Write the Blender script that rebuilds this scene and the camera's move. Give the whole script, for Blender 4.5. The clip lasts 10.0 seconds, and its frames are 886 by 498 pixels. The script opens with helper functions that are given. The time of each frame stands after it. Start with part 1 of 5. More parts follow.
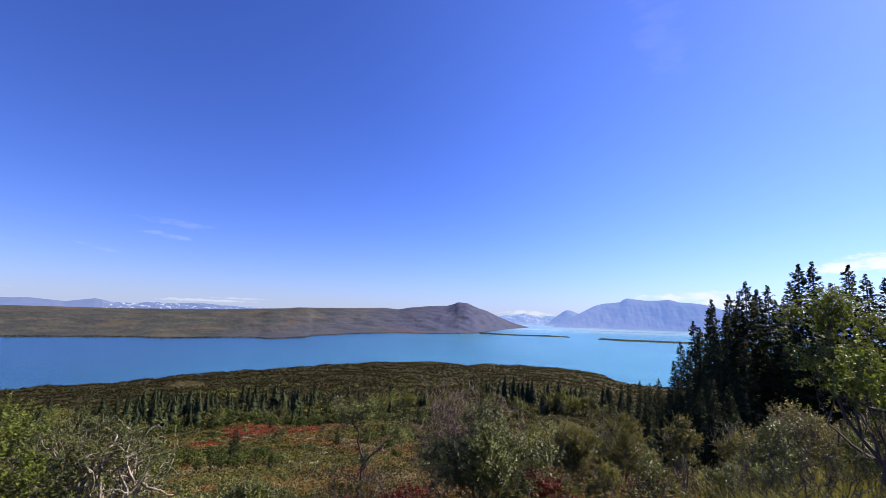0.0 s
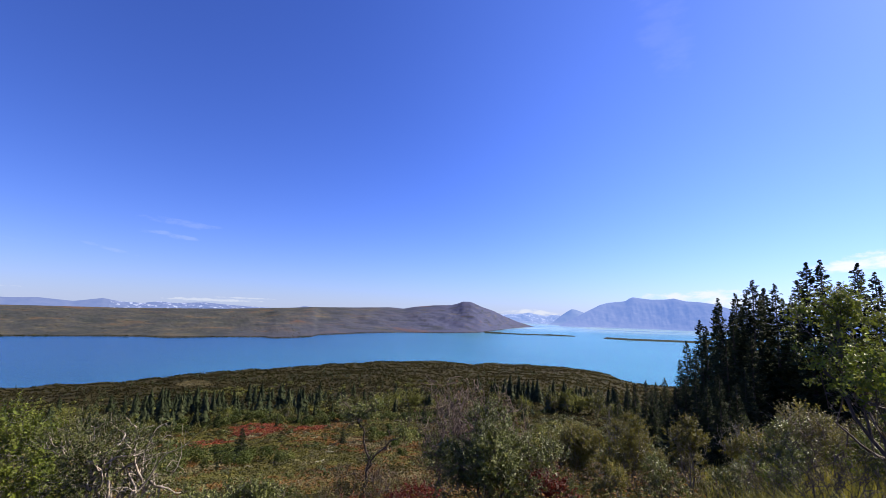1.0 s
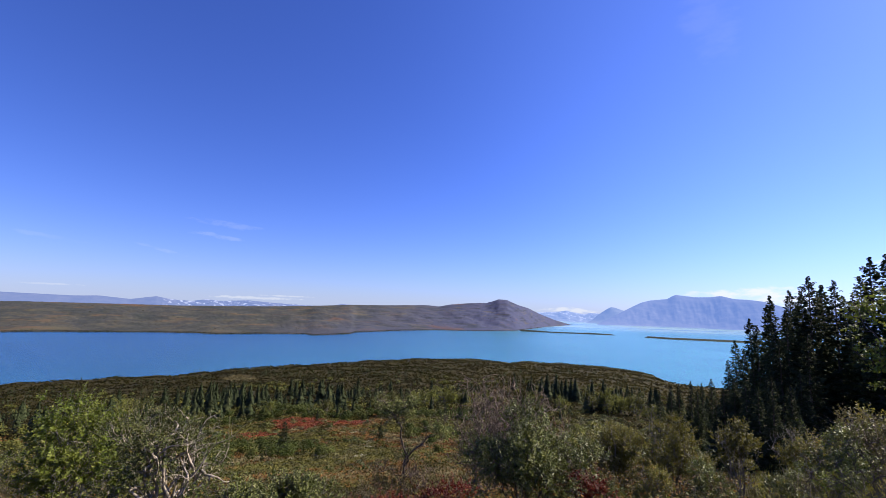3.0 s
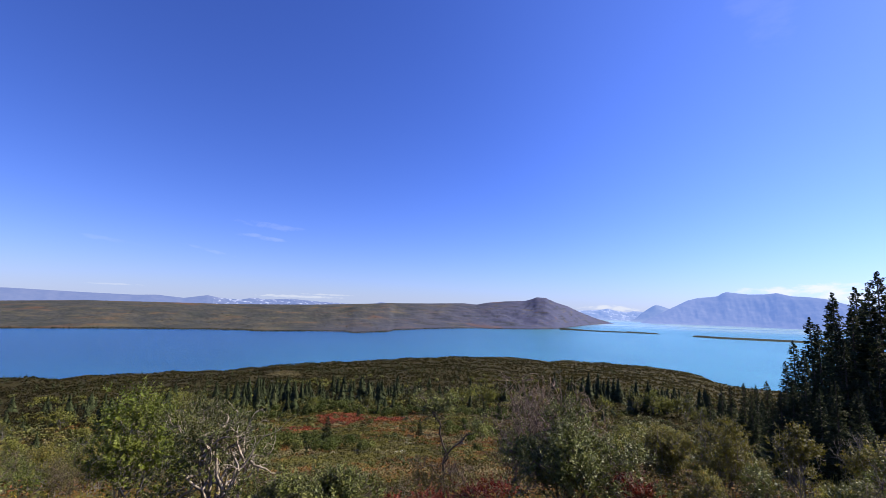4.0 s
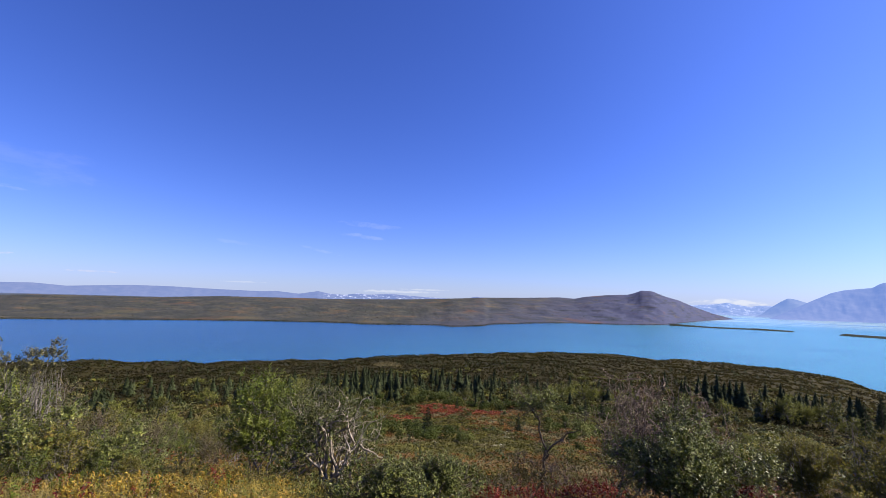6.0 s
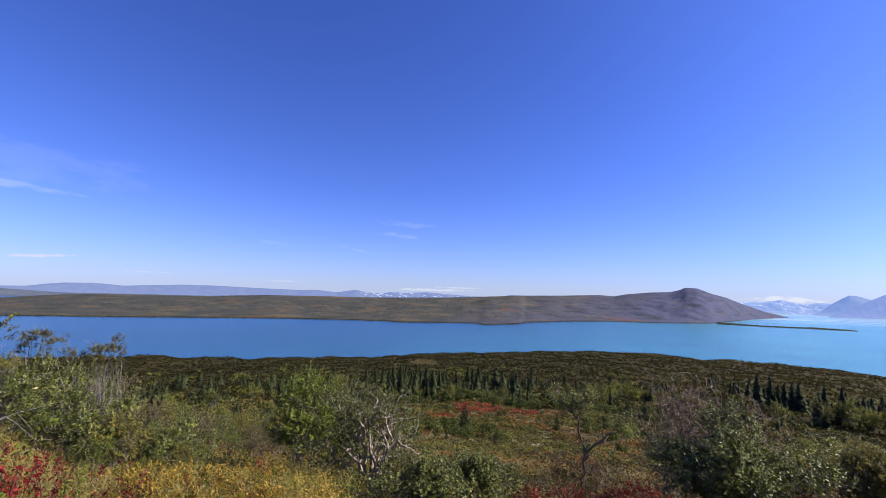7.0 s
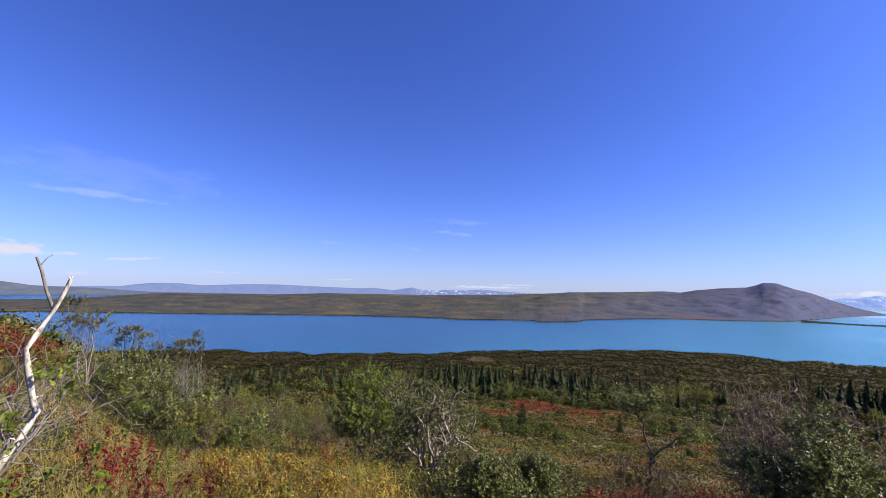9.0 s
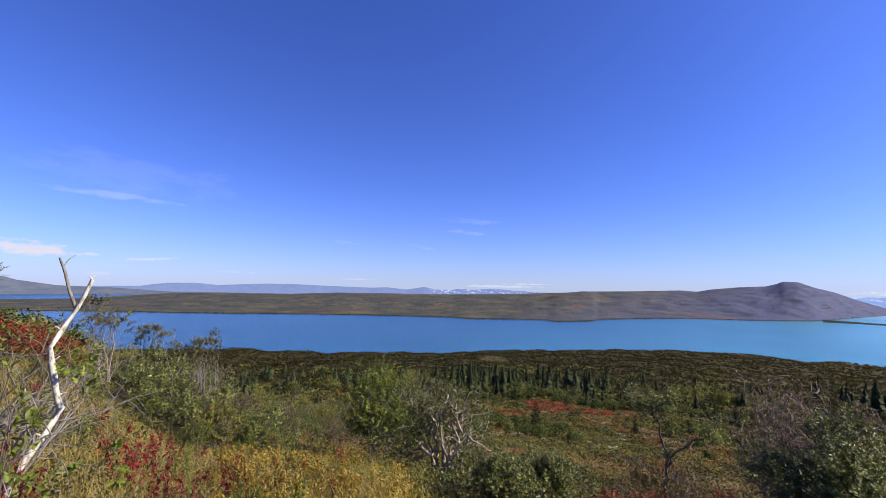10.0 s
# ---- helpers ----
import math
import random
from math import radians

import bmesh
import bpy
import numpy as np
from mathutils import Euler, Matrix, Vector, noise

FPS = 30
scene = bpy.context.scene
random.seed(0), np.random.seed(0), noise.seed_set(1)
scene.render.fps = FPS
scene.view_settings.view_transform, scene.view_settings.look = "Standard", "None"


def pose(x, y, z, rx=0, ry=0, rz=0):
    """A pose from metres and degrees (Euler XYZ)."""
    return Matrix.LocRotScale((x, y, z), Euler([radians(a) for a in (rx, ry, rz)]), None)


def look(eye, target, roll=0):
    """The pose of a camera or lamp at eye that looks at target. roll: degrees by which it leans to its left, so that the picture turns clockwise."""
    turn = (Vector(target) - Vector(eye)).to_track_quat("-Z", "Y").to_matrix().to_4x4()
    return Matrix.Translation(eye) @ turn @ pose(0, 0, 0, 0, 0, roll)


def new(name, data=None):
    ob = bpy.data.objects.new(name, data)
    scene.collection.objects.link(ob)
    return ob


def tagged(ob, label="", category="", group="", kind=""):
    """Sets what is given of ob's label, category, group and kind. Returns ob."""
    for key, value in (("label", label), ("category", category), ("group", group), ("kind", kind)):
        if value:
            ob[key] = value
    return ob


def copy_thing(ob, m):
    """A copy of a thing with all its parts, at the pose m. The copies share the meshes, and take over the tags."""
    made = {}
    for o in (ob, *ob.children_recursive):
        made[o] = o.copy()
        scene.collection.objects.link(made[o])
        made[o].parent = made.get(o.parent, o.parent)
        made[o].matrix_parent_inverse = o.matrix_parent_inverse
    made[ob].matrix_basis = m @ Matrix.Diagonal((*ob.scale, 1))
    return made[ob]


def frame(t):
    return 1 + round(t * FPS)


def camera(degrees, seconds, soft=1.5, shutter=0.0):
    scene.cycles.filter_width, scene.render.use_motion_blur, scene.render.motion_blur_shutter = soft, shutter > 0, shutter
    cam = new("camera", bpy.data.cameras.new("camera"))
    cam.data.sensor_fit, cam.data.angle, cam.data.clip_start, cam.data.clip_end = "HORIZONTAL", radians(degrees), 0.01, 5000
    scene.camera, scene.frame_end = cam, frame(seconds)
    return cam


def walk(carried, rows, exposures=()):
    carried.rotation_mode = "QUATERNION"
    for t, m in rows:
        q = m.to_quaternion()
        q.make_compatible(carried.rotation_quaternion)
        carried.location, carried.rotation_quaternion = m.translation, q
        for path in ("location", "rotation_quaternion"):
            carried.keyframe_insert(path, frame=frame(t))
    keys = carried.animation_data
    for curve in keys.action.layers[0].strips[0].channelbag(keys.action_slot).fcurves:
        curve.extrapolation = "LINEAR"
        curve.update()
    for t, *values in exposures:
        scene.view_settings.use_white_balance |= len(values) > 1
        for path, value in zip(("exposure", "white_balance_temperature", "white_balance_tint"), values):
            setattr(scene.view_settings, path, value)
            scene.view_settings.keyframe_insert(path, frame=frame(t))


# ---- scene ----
# A panorama from a hillside over a glacial lake. Lake level is z = 0, the tripod stands at z = 96.
EYE = 96.0
cam = camera(91.9, 10.0, soft=0.6)
TURN = [(0.0, 98.37, -2.00, 0.00), (0.5, 98.29, -1.94, 0.31), (1.0, 98.25, -1.93, 0.63), (1.5, 98.19, -1.91, 1.03),
        (2.0, 98.09, -1.93, 2.11), (3.5, 97.63, -1.98, 7.40), (4.0, 97.39, -1.93, 10.23), (4.5, 96.97, -1.89, 14.24),
        (5.0, 96.65, -1.80, 17.86), (5.5, 96.45, -1.75, 20.41), (7.0, 95.89, -1.47, 27.41), (7.5, 95.72, -1.37, 29.71),
        (8.0, 95.61, -1.29, 31.66), (8.5, 95.49, -1.14, 33.29), (9.0, 95.38, -1.10, 34.69), (9.5, 95.29, -1.09, 35.51),
        (10.0, 95.26, -1.03, 36.38)]
walk(cam, [(t, pose(0, 0, EYE, rx, ry, rz)) for t, rx, ry, rz in TURN], [(0.0, 1.0), (10.0, 1.0)])

# ---------------------------------------------------------------- world, sun
SUN_AZ, SUN_EL = -62.0, 39.0
world = bpy.data.worlds.new("world")
scene.world = world
world.use_nodes = True
wn, wl = world.node_tree.nodes, world.node_tree.links
bg = wn["Background"]
sky = wn.new("ShaderNodeTexSky")
sky.sky_type = "NISHITA"
sky.sun_disc = False
sky.sun_elevation, sky.sun_rotation = radians(SUN_EL), radians(-SUN_AZ)
sky.altitude, sky.air_density, sky.dust_density, sky.ozone_density = 100, 1.0, 0.2, 3.0
bg.inputs["Strength"].default_value = 0.066


def wmath(op, a, b=0.0, c=None):
    m = wn.new("ShaderNodeMath")
    m.operation = op
    for i, v in enumerate((a, b) if c is None else (a, b, c)):
        if isinstance(v, (int, float)):
            m.inputs[i].default_value = v
        else:
            wl.new(v, m.inputs[i])
    return m.outputs[0]


def wmix(fac, a, b, mode="MIX"):
    m = wn.new("ShaderNodeMix")
    m.data_type, m.blend_type = "RGBA", mode
    for i, v in ((0, fac), (6, a), (7, b)):
        if isinstance(v, (int, float)):
            m.inputs[i].default_value = v
        elif isinstance(v, tuple):
            m.inputs[i].default_value = (*v, 1)
        else:
            wl.new(v, m.inputs[i])
    return m.outputs[2]


# the deep, dry northern blue
deep = wn.new("ShaderNodeGamma")
deep.inputs["Gamma"].default_value = 1.12
wl.new(wmix(1.0, sky.outputs[0], (0.11, 0.11, 0.11), "MULTIPLY"), deep.inputs["Color"])
sky_col = wmix(1.0, deep.outputs[0], (5.6, 6.9, 14.2), "MULTIPLY")
# pale blue-white haze that thins with height, all round the horizon
tc = wn.new("ShaderNodeTexCoord")
sp = wn.new("ShaderNodeSeparateXYZ")
wl.new(tc.outputs["Generated"], sp.inputs[0])
w_el = wmath("MULTIPLY", wmath("ARCSINE", sp.outputs[2]), 57.2958)
haze = wmath("MULTIPLY", wmath("POWER", 2.718, wmath("MULTIPLY", wmath("MAXIMUM", w_el, 0.0), -0.28)), 0.6)
sky_col = wmix(haze, sky_col, (4.5, 5.2, 7.0))
# clouds: azimuth, elevation, half width, half height, tilt, cover, fibre scale
CLOUDS = [(81.4, 3.3, 3.0, 1.0, 0.03, 0.95, 30), (79.0, 3.0, 2.0, 0.75, -0.05, 0.95, 36), (76.3, 2.85, 1.4, 0.25, 0.0, 0.6, 40), (71.9, 2.55, 2.6, 0.2, -0.05, 0.6, 44), (69.4, 2.75, 1.5, 0.16, -0.08, 0.5, 50), (75.1, 0.95, 1.1, 0.28, 0.0, 0.6, 50),
          (62, 1.5, 3.0, 0.14, 0.0, 0.35, 60), (48, 1.0, 3.0, 0.12, 0.0, 0.3, 60),
          (74.0, 9.15, 7.0, 0.5, 0.02, 0.2, 14), (72, 11.5, 14.0, 2.6, 0.04, 0.06, 10), (33.0, 9.0, 5.0, 0.5, 0.05, 0.10, 22), (34.0, 7.5, 3.2, 0.4, 0.06, 0.13, 24), (39.2, 5.4, 3.0, 0.3, 0.2, 0.11, 24), (48.7, 5.7, 4.0, 0.3, 0.1, 0.07, 20),
          (-29.5, 2.7, 6.5, 0.8, -0.06, 0.75, 26), (-33.0, 2.2, 3.0, 0.7, 0.0, 0.8, 30), (-45, 6.0, 6.0, 1.2, -0.06, 0.8, 20), (29, 0.4, 6.0, 0.22, 0.0, 0.5, 70), (25, 0.75, 4.0, 0.14, 0.0, 0.4, 60), (-11, 0.25, 4.5, 0.45, 0.0, 0.7, 50), (-27.5, 33, 4.0, 6.0, 0.8, 0.035, 8)]
w_az = wmath("MULTIPLY", wmath("ARCTAN2", wmath("MULTIPLY", sp.outputs[0], -1.0), sp.outputs[1]), 57.2958)
wisp_map = wn.new("ShaderNodeMapping")
wisp_map.inputs["Scale"].default_value = (1, 1, 3.0)
wl.new(tc.outputs["Generated"], wisp_map.inputs["Vector"])
for ca, ce, cw, ch, ct, cover, fs in CLOUDS:
    da = wmath("SUBTRACT", w_az, ca)
    de = wmath("SUBTRACT", wmath("SUBTRACT", w_el, ce), wmath("MULTIPLY", da, ct))
    q = wmath("ADD", wmath("POWER", wmath("ABSOLUTE", wmath("DIVIDE", da, cw)), 2.0), wmath("POWER", wmath("ABSOLUTE", wmath("DIVIDE", de, ch)), 2.0))
    near_ = wmath("SUBTRACT", 1.0, q)
    nz = wn.new("ShaderNodeTexNoise")
    nz.inputs["Scale"].default_value, nz.inputs["Detail"].default_value, nz.inputs["Roughness"].default_value = fs, 6, 0.62
    wl.new(wisp_map.outputs[0], nz.inputs["Vector"])
    k = wmath("ADD", near_, wmath("MULTIPLY", wmath("SUBTRACT", nz.outputs[0], 0.56), 3.4))
    ss = wn.new("ShaderNodeMapRange")
    ss.interpolation_type = "SMOOTHSTEP"
    ss.inputs["From Min"].default_value, ss.inputs["From Max"].default_value, ss.inputs["To Max"].default_value = 0.0, 0.9, cover
    wl.new(k, ss.inputs["Value"])
    sky_col = wmix(ss.outputs[0], sky_col, (6.5, 6.2, 7.0) if ca > 60 and ce < 4 else (6.9, 7.1, 7.7))
# the sky is brighter and paler round the sun
toward = wn.new("ShaderNodeVectorMath")
toward.operation = "DOT_PRODUCT"
wl.new(tc.outputs["Generated"], toward.inputs[0])
toward.inputs[1].default_value = (-math.sin(radians(SUN_AZ)) * math.cos(radians(SUN_EL)), math.cos(radians(SUN_AZ)) * math.cos(radians(SUN_EL)), math.sin(radians(SUN_EL)))
ring = wn.new("ShaderNodeMapRange")
ring.interpolation_type = "SMOOTHSTEP"
ring.inputs["From Min"].default_value, ring.inputs["From Max"].default_value = 0.45, 0.98
wl.new(toward.outputs["Value"], ring.inputs["Value"])
sky_col = wmix(1.0, sky_col, wmix(ring.outputs[0], (0.93, 0.94, 0.95), (1.26, 1.18, 1.08)), "MULTIPLY")
wl.new(sky_col, bg.inputs["Color"])

sun = new("sun", bpy.data.lights.new("sun", "SUN"))
sun.data.energy, sun.data.angle, sun.data.color = 5.0, radians(0.5), (1.0, 0.9, 0.72)
sa, se = radians(SUN_AZ), radians(SUN_EL)
sun.matrix_world = look((0, 0, 300), (math.sin(sa) * math.cos(se) * 100, -math.cos(sa) * math.cos(se) * 100, 300 - math.sin(se) * 100))


# ---------------------------------------------------------------- materials
def tree_of(name):
    m = bpy.data.materials.new(name)
    m.use_nodes = True
    return m, m.node_tree.nodes, m.node_tree.links, m.node_tree.nodes["Principled BSDF"]


def ramp(nodes, stops, tint=1.0):
    r = nodes.new("ShaderNodeValToRGB")
    el = r.color_ramp.elements
    while len(el) < len(stops):
        el.new(0.5)
    for e, (p, c) in zip(el, stops):
        e.position, e.color = p, (*(v * tint for v in c), 1)
    return r


def noise_tex(nodes, links, scale, detail=4, rough=0.6, coord=None, stretch=None):
    n = nodes.new("ShaderNodeTexNoise")
    n.inputs["Scale"].default_value, n.inputs["Detail"].default_value, n.inputs["Roughness"].default_value = scale, detail, rough
    g = nodes.new("ShaderNodeNewGeometry")
    if stretch:
        mp = nodes.new("ShaderNodeMapping")
        mp.inputs["Scale"].default_value = stretch
        links.new(g.outputs["Position"], mp.inputs["Vector"])
        links.new(mp.outputs[0], n.inputs["Vector"])
    else:
        links.new(g.outputs["Position"], n.inputs["Vector"])
    return n


def mix_rgb(nodes, links, fac, a, b, mode="MIX"):
    m = nodes.new("ShaderNodeMix")
    m.data_type, m.blend_type = "RGBA", mode
    for i, v in ((0, fac), (6, a), (7, b)):
        if isinstance(v, (int, float)):
            m.inputs[i].default_value = v
        elif isinstance(v, tuple):
            m.inputs[i].default_value = (*v, 1)
        else:
            links.new(v, m.inputs[i])
    return m.outputs[2]


def land(name, fine, coarse, s_fine, s_coarse, bump=0.4, bump_dist=0.3, stretch=None, drift=None, streaks=()):
    m, n, l, p = tree_of(name)
    a = noise_tex(n, l, s_fine, 6, 0.7, stretch=stretch)
    b = noise_tex(n, l, s_coarse, 4, 0.6, stretch=stretch)
    ra, rb = ramp(n, fine, 0.66), ramp(n, coarse, 0.66)
    l.new(a.outputs[0], ra.inputs[0])
    l.new(b.outputs[0], rb.inputs[0])
    c = mix_rgb(n, l, 0.5, ra.outputs[0], rb.outputs[0])
    # drift: a tint mixed in along x; on the far hill it paints haze
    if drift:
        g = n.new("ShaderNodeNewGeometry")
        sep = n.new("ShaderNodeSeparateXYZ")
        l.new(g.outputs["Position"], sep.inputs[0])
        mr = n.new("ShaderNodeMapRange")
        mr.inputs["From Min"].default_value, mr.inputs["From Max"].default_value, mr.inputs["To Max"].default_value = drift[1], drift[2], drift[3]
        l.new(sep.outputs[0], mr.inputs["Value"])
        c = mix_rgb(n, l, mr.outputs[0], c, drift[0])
    for scale, along, lo, hi, share, tint in streaks:
        st = noise_tex(n, l, scale, 5, 0.65, stretch=along)
        mk = n.new("ShaderNodeMapRange")
        mk.interpolation_type = "SMOOTHSTEP"
        mk.inputs["From Min"].default_value, mk.inputs["From Max"].default_value, mk.inputs["To Max"].default_value = lo, hi, share
        l.new(st.outputs[0], mk.inputs["Value"])
        c = mix_rgb(n, l, mk.outputs[0], c, tint)
    l.new(c, p.inputs["Base Color"])
    p.inputs["Roughness"].default_value = 0.95
    p.inputs["Specular IOR Level"].default_value = 0.1
    bp = n.new("ShaderNodeBump")
    bp.inputs["Strength"].default_value, bp.inputs["Distance"].default_value = bump, bump_dist
    l.new(a.outputs[0], bp.inputs["Height"])
    l.new(bp.outputs[0], p.inputs["Normal"])
    return m


def leafy(name, stops, patch=None, patch_scale=0.3, rough=0.5, through_light=0.3, spec=0.2, bush=0.5, swing=0.5, single=0.35):
    """Leaves: a colour by plant or spray and, for the share single, by leaf; a slow drift of colour over the stand; some light let through."""
    m, n, l, p = tree_of(name)
    g = n.new("ShaderNodeNewGeometry")
    at = n.new("ShaderNodeAttribute")
    at.attribute_name = "tone"
    fac = n.new("ShaderNodeMix")
    fac.inputs[0].default_value = single
    l.new(at.outputs["Fac"], fac.inputs[2])
    l.new(g.outputs["Random Per Island"], fac.inputs[3])
    r = ramp(n, stops, 0.76)
    l.new(fac.outputs[0], r.inputs[0])
    col = r.outputs[0]
    if patch:
        t = noise_tex(n, l, patch_scale, 2, 0.5)
        f = ramp(n, [(0.42, (0, 0, 0)), (0.62, (1, 1, 1))])
        l.new(t.outputs[0], f.inputs[0])
        k = n.new("ShaderNodeMath")
        k.operation = "MULTIPLY"
        k.inputs[1].default_value = 0.75
        l.new(f.outputs[0], k.inputs[0])
        col = mix_rgb(n, l, k.outputs[0], col, tuple(v * 0.76 for v in patch))
    own = noise_tex(n, l, bush, 2, 0.5)
    tone = n.new("ShaderNodeMapRange")
    tone.inputs["From Min"].default_value, tone.inputs["From Max"].default_value = 0.3, 0.7
    tone.inputs["To Min"].default_value, tone.inputs["To Max"].default_value = 1 - swing, 1 + swing
    l.new(own.outputs[0], tone.inputs["Value"])
    col = mix_rgb(n, l, 1.0, col, tone.outputs[0], "MULTIPLY")
    who = n.new("ShaderNodeObjectInfo")
    own_tone = n.new("ShaderNodeMapRange")
    own_tone.inputs["To Min"].default_value, own_tone.inputs["To Max"].default_value = 0.8, 1.2
    l.new(who.outputs["Random"], own_tone.inputs["Value"])
    col = mix_rgb(n, l, 1.0, col, own_tone.outputs[0], "MULTIPLY")
    l.new(col, p.inputs["Base Color"])
    p.inputs["Roughness"].default_value = rough
    p.inputs["Specular IOR Level"].default_value = spec
    tr = n.new("ShaderNodeBsdfTranslucent")
    l.new(col, tr.inputs["Color"])
    mx = n.new("ShaderNodeMixShader")
    mx.inputs[0].default_value = through_light
    l.new(p.outputs[0], mx.inputs[1])
    l.new(tr.outputs[0], mx.inputs[2])
    l.new(mx.outputs[0], n["Material Output"].inputs["Surface"])
    return m


def bark(name, stops, scale=30, rough=0.85):
    m, n, l, p = tree_of(name)
    t = noise_tex(n, l, scale, 5, 0.7, stretch=(1, 1, 0.35))
    r = ramp(n, stops, 0.8)
    l.new(t.outputs[0], r.inputs[0])
    l.new(r.outputs[0], p.inputs["Base Color"])
    p.inputs["Roughness"].default_value = rough
    b = n.new("ShaderNodeBump")
    b.inputs["Strength"].default_value, b.inputs["Distance"].default_value = 0.5, 0.01
    l.new(t.outputs[0], b.inputs["Height"])
    l.new(b.outputs[0], p.inputs["Normal"])
    return m


def haze_glow_mat(name, low, high, glow, strength, snow=0.0):
    """Far mountains: rock and, where asked, snow; blue haze is painted on as the surface's own glow."""
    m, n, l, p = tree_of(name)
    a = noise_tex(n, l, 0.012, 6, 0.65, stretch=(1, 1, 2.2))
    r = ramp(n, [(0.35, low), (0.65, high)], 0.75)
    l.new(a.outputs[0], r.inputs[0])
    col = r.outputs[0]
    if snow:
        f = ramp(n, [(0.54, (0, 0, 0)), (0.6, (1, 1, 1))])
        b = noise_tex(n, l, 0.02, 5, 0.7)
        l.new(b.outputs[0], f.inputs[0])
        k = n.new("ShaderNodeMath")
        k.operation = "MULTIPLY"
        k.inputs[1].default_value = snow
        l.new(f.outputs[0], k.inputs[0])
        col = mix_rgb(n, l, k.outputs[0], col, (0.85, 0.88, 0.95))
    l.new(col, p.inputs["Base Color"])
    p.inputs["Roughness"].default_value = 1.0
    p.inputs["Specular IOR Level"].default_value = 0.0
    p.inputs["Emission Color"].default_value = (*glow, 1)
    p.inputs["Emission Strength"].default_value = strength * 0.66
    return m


GROUND = land("ground_cover", [(0.3, (0.014, 0.014, 0.003)), (0.5, (0.036, 0.031, 0.007)), (0.7, (0.07, 0.052, 0.012))],
              [(0.35, (0.024, 0.025, 0.005)), (0.5, (0.045, 0.038, 0.009)), (0.65, (0.072, 0.048, 0.012))], 1.7, 0.09, 0.8, 0.3)
# Painted haze: the far hill's base colour turns blue-violet towards the right.
HEATH = land("autumn_heath_hazed", [(0.38, (0.018, 0.024, 0.022)), (0.47, (0.058, 0.058, 0.052)), (0.55, (0.078, 0.074, 0.066)), (0.66, (0.17, 0.145, 0.09))],
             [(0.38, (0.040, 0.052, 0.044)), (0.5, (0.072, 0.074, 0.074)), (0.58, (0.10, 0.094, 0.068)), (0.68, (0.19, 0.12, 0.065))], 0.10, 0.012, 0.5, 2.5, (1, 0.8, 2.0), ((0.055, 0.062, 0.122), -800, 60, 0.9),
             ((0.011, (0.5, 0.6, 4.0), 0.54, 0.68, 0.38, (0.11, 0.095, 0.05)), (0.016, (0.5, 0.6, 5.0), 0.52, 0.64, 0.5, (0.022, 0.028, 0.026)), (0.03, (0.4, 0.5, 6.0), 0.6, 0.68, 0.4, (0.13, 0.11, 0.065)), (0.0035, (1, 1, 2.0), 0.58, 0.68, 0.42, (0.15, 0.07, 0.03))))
ISLE = land("spit_woods", [(0.35, (0.010, 0.018, 0.014)), (0.65, (0.028, 0.034, 0.024))], [(0.4, (0.015, 0.02, 0.016)), (0.6, (0.03, 0.032, 0.022))], 0.15, 0.02, 1.0, 2.0)
# The blue emission of these six far materials is painted distance haze.
MOUNT = haze_glow_mat("hazy_rock", (0.07, 0.075, 0.085), (0.115, 0.11, 0.115), (0.20, 0.33, 0.78), 0.62)
SNOWY = haze_glow_mat("hazy_snow", (0.05, 0.055, 0.07), (0.09, 0.09, 0.10), (0.24, 0.36, 0.80), 0.47, 0.26)
HAZYPEAK = haze_glow_mat("hazy_peak", (0.08, 0.09, 0.11), (0.13, 0.13, 0.14), (0.26, 0.40, 0.82), 0.66, 0.2)
HAZYRANGE = haze_glow_mat("hazy_range", (0.05, 0.055, 0.07), (0.08, 0.08, 0.09), (0.24, 0.36, 0.80), 0.47)
HAZYCONE = haze_glow_mat("hazy_cone", (0.08, 0.09, 0.10), (0.12, 0.12, 0.12), (0.22, 0.36, 0.80), 0.6)
HAZYHILL = haze_glow_mat("hazy_hill", (0.05, 0.06, 0.07), (0.09, 0.09, 0.09), (0.16, 0.24, 0.5), 0.25)

WATER, n_, l_, p_ = tree_of("lake_water")
p_.inputs["Base Color"].default_value = (0.03, 0.20, 0.42, 1)
p_.inputs["Roughness"].default_value = 0.22
p_.inputs["IOR"].default_value = 1.33
w1 = noise_tex(n_, l_, 0.08, 6, 0.7)
w2 = noise_tex(n_, l_, 0.004, 3, 0.5, stretch=(1, 1, 1))
deep_w = ramp(n_, [(0.35, (0.002, 0.060, 0.155)), (0.65, (0.004, 0.080, 0.19))], 0.72)
right_w = ramp(n_, [(0.35, (0.06, 0.27, 0.34)), (0.65, (0.085, 0.33, 0.40))], 0.74)
l_.new(w2.outputs[0], deep_w.inputs[0])
l_.new(w2.outputs[0], right_w.inputs[0])
gp = n_.new("ShaderNodeNewGeometry")
sx = n_.new("ShaderNodeSeparateXYZ")
l_.new(gp.outputs["Position"], sx.inputs[0])
# base colour goes from deep blue to paler turquoise towards +x
right_tone = n_.new("ShaderNodeMapRange")
right_tone.interpolation_type = "SMOOTHSTEP"
right_tone.inputs["From Min"].default_value, right_tone.inputs["From Max"].default_value = -750, 700
l_.new(sx.outputs[0], right_tone.inputs["Value"])
# Far arm: pale sky reflection and its streaks, put into the base colour.
far_sky_sheen = n_.new("ShaderNodeMapRange")
far_sky_sheen.inputs["From Min"].default_value, far_sky_sheen.inputs["From Max"].default_value, far_sky_sheen.inputs["To Max"].default_value = 2300, 3000, 0.9
l_.new(sx.outputs[1], far_sky_sheen.inputs["Value"])
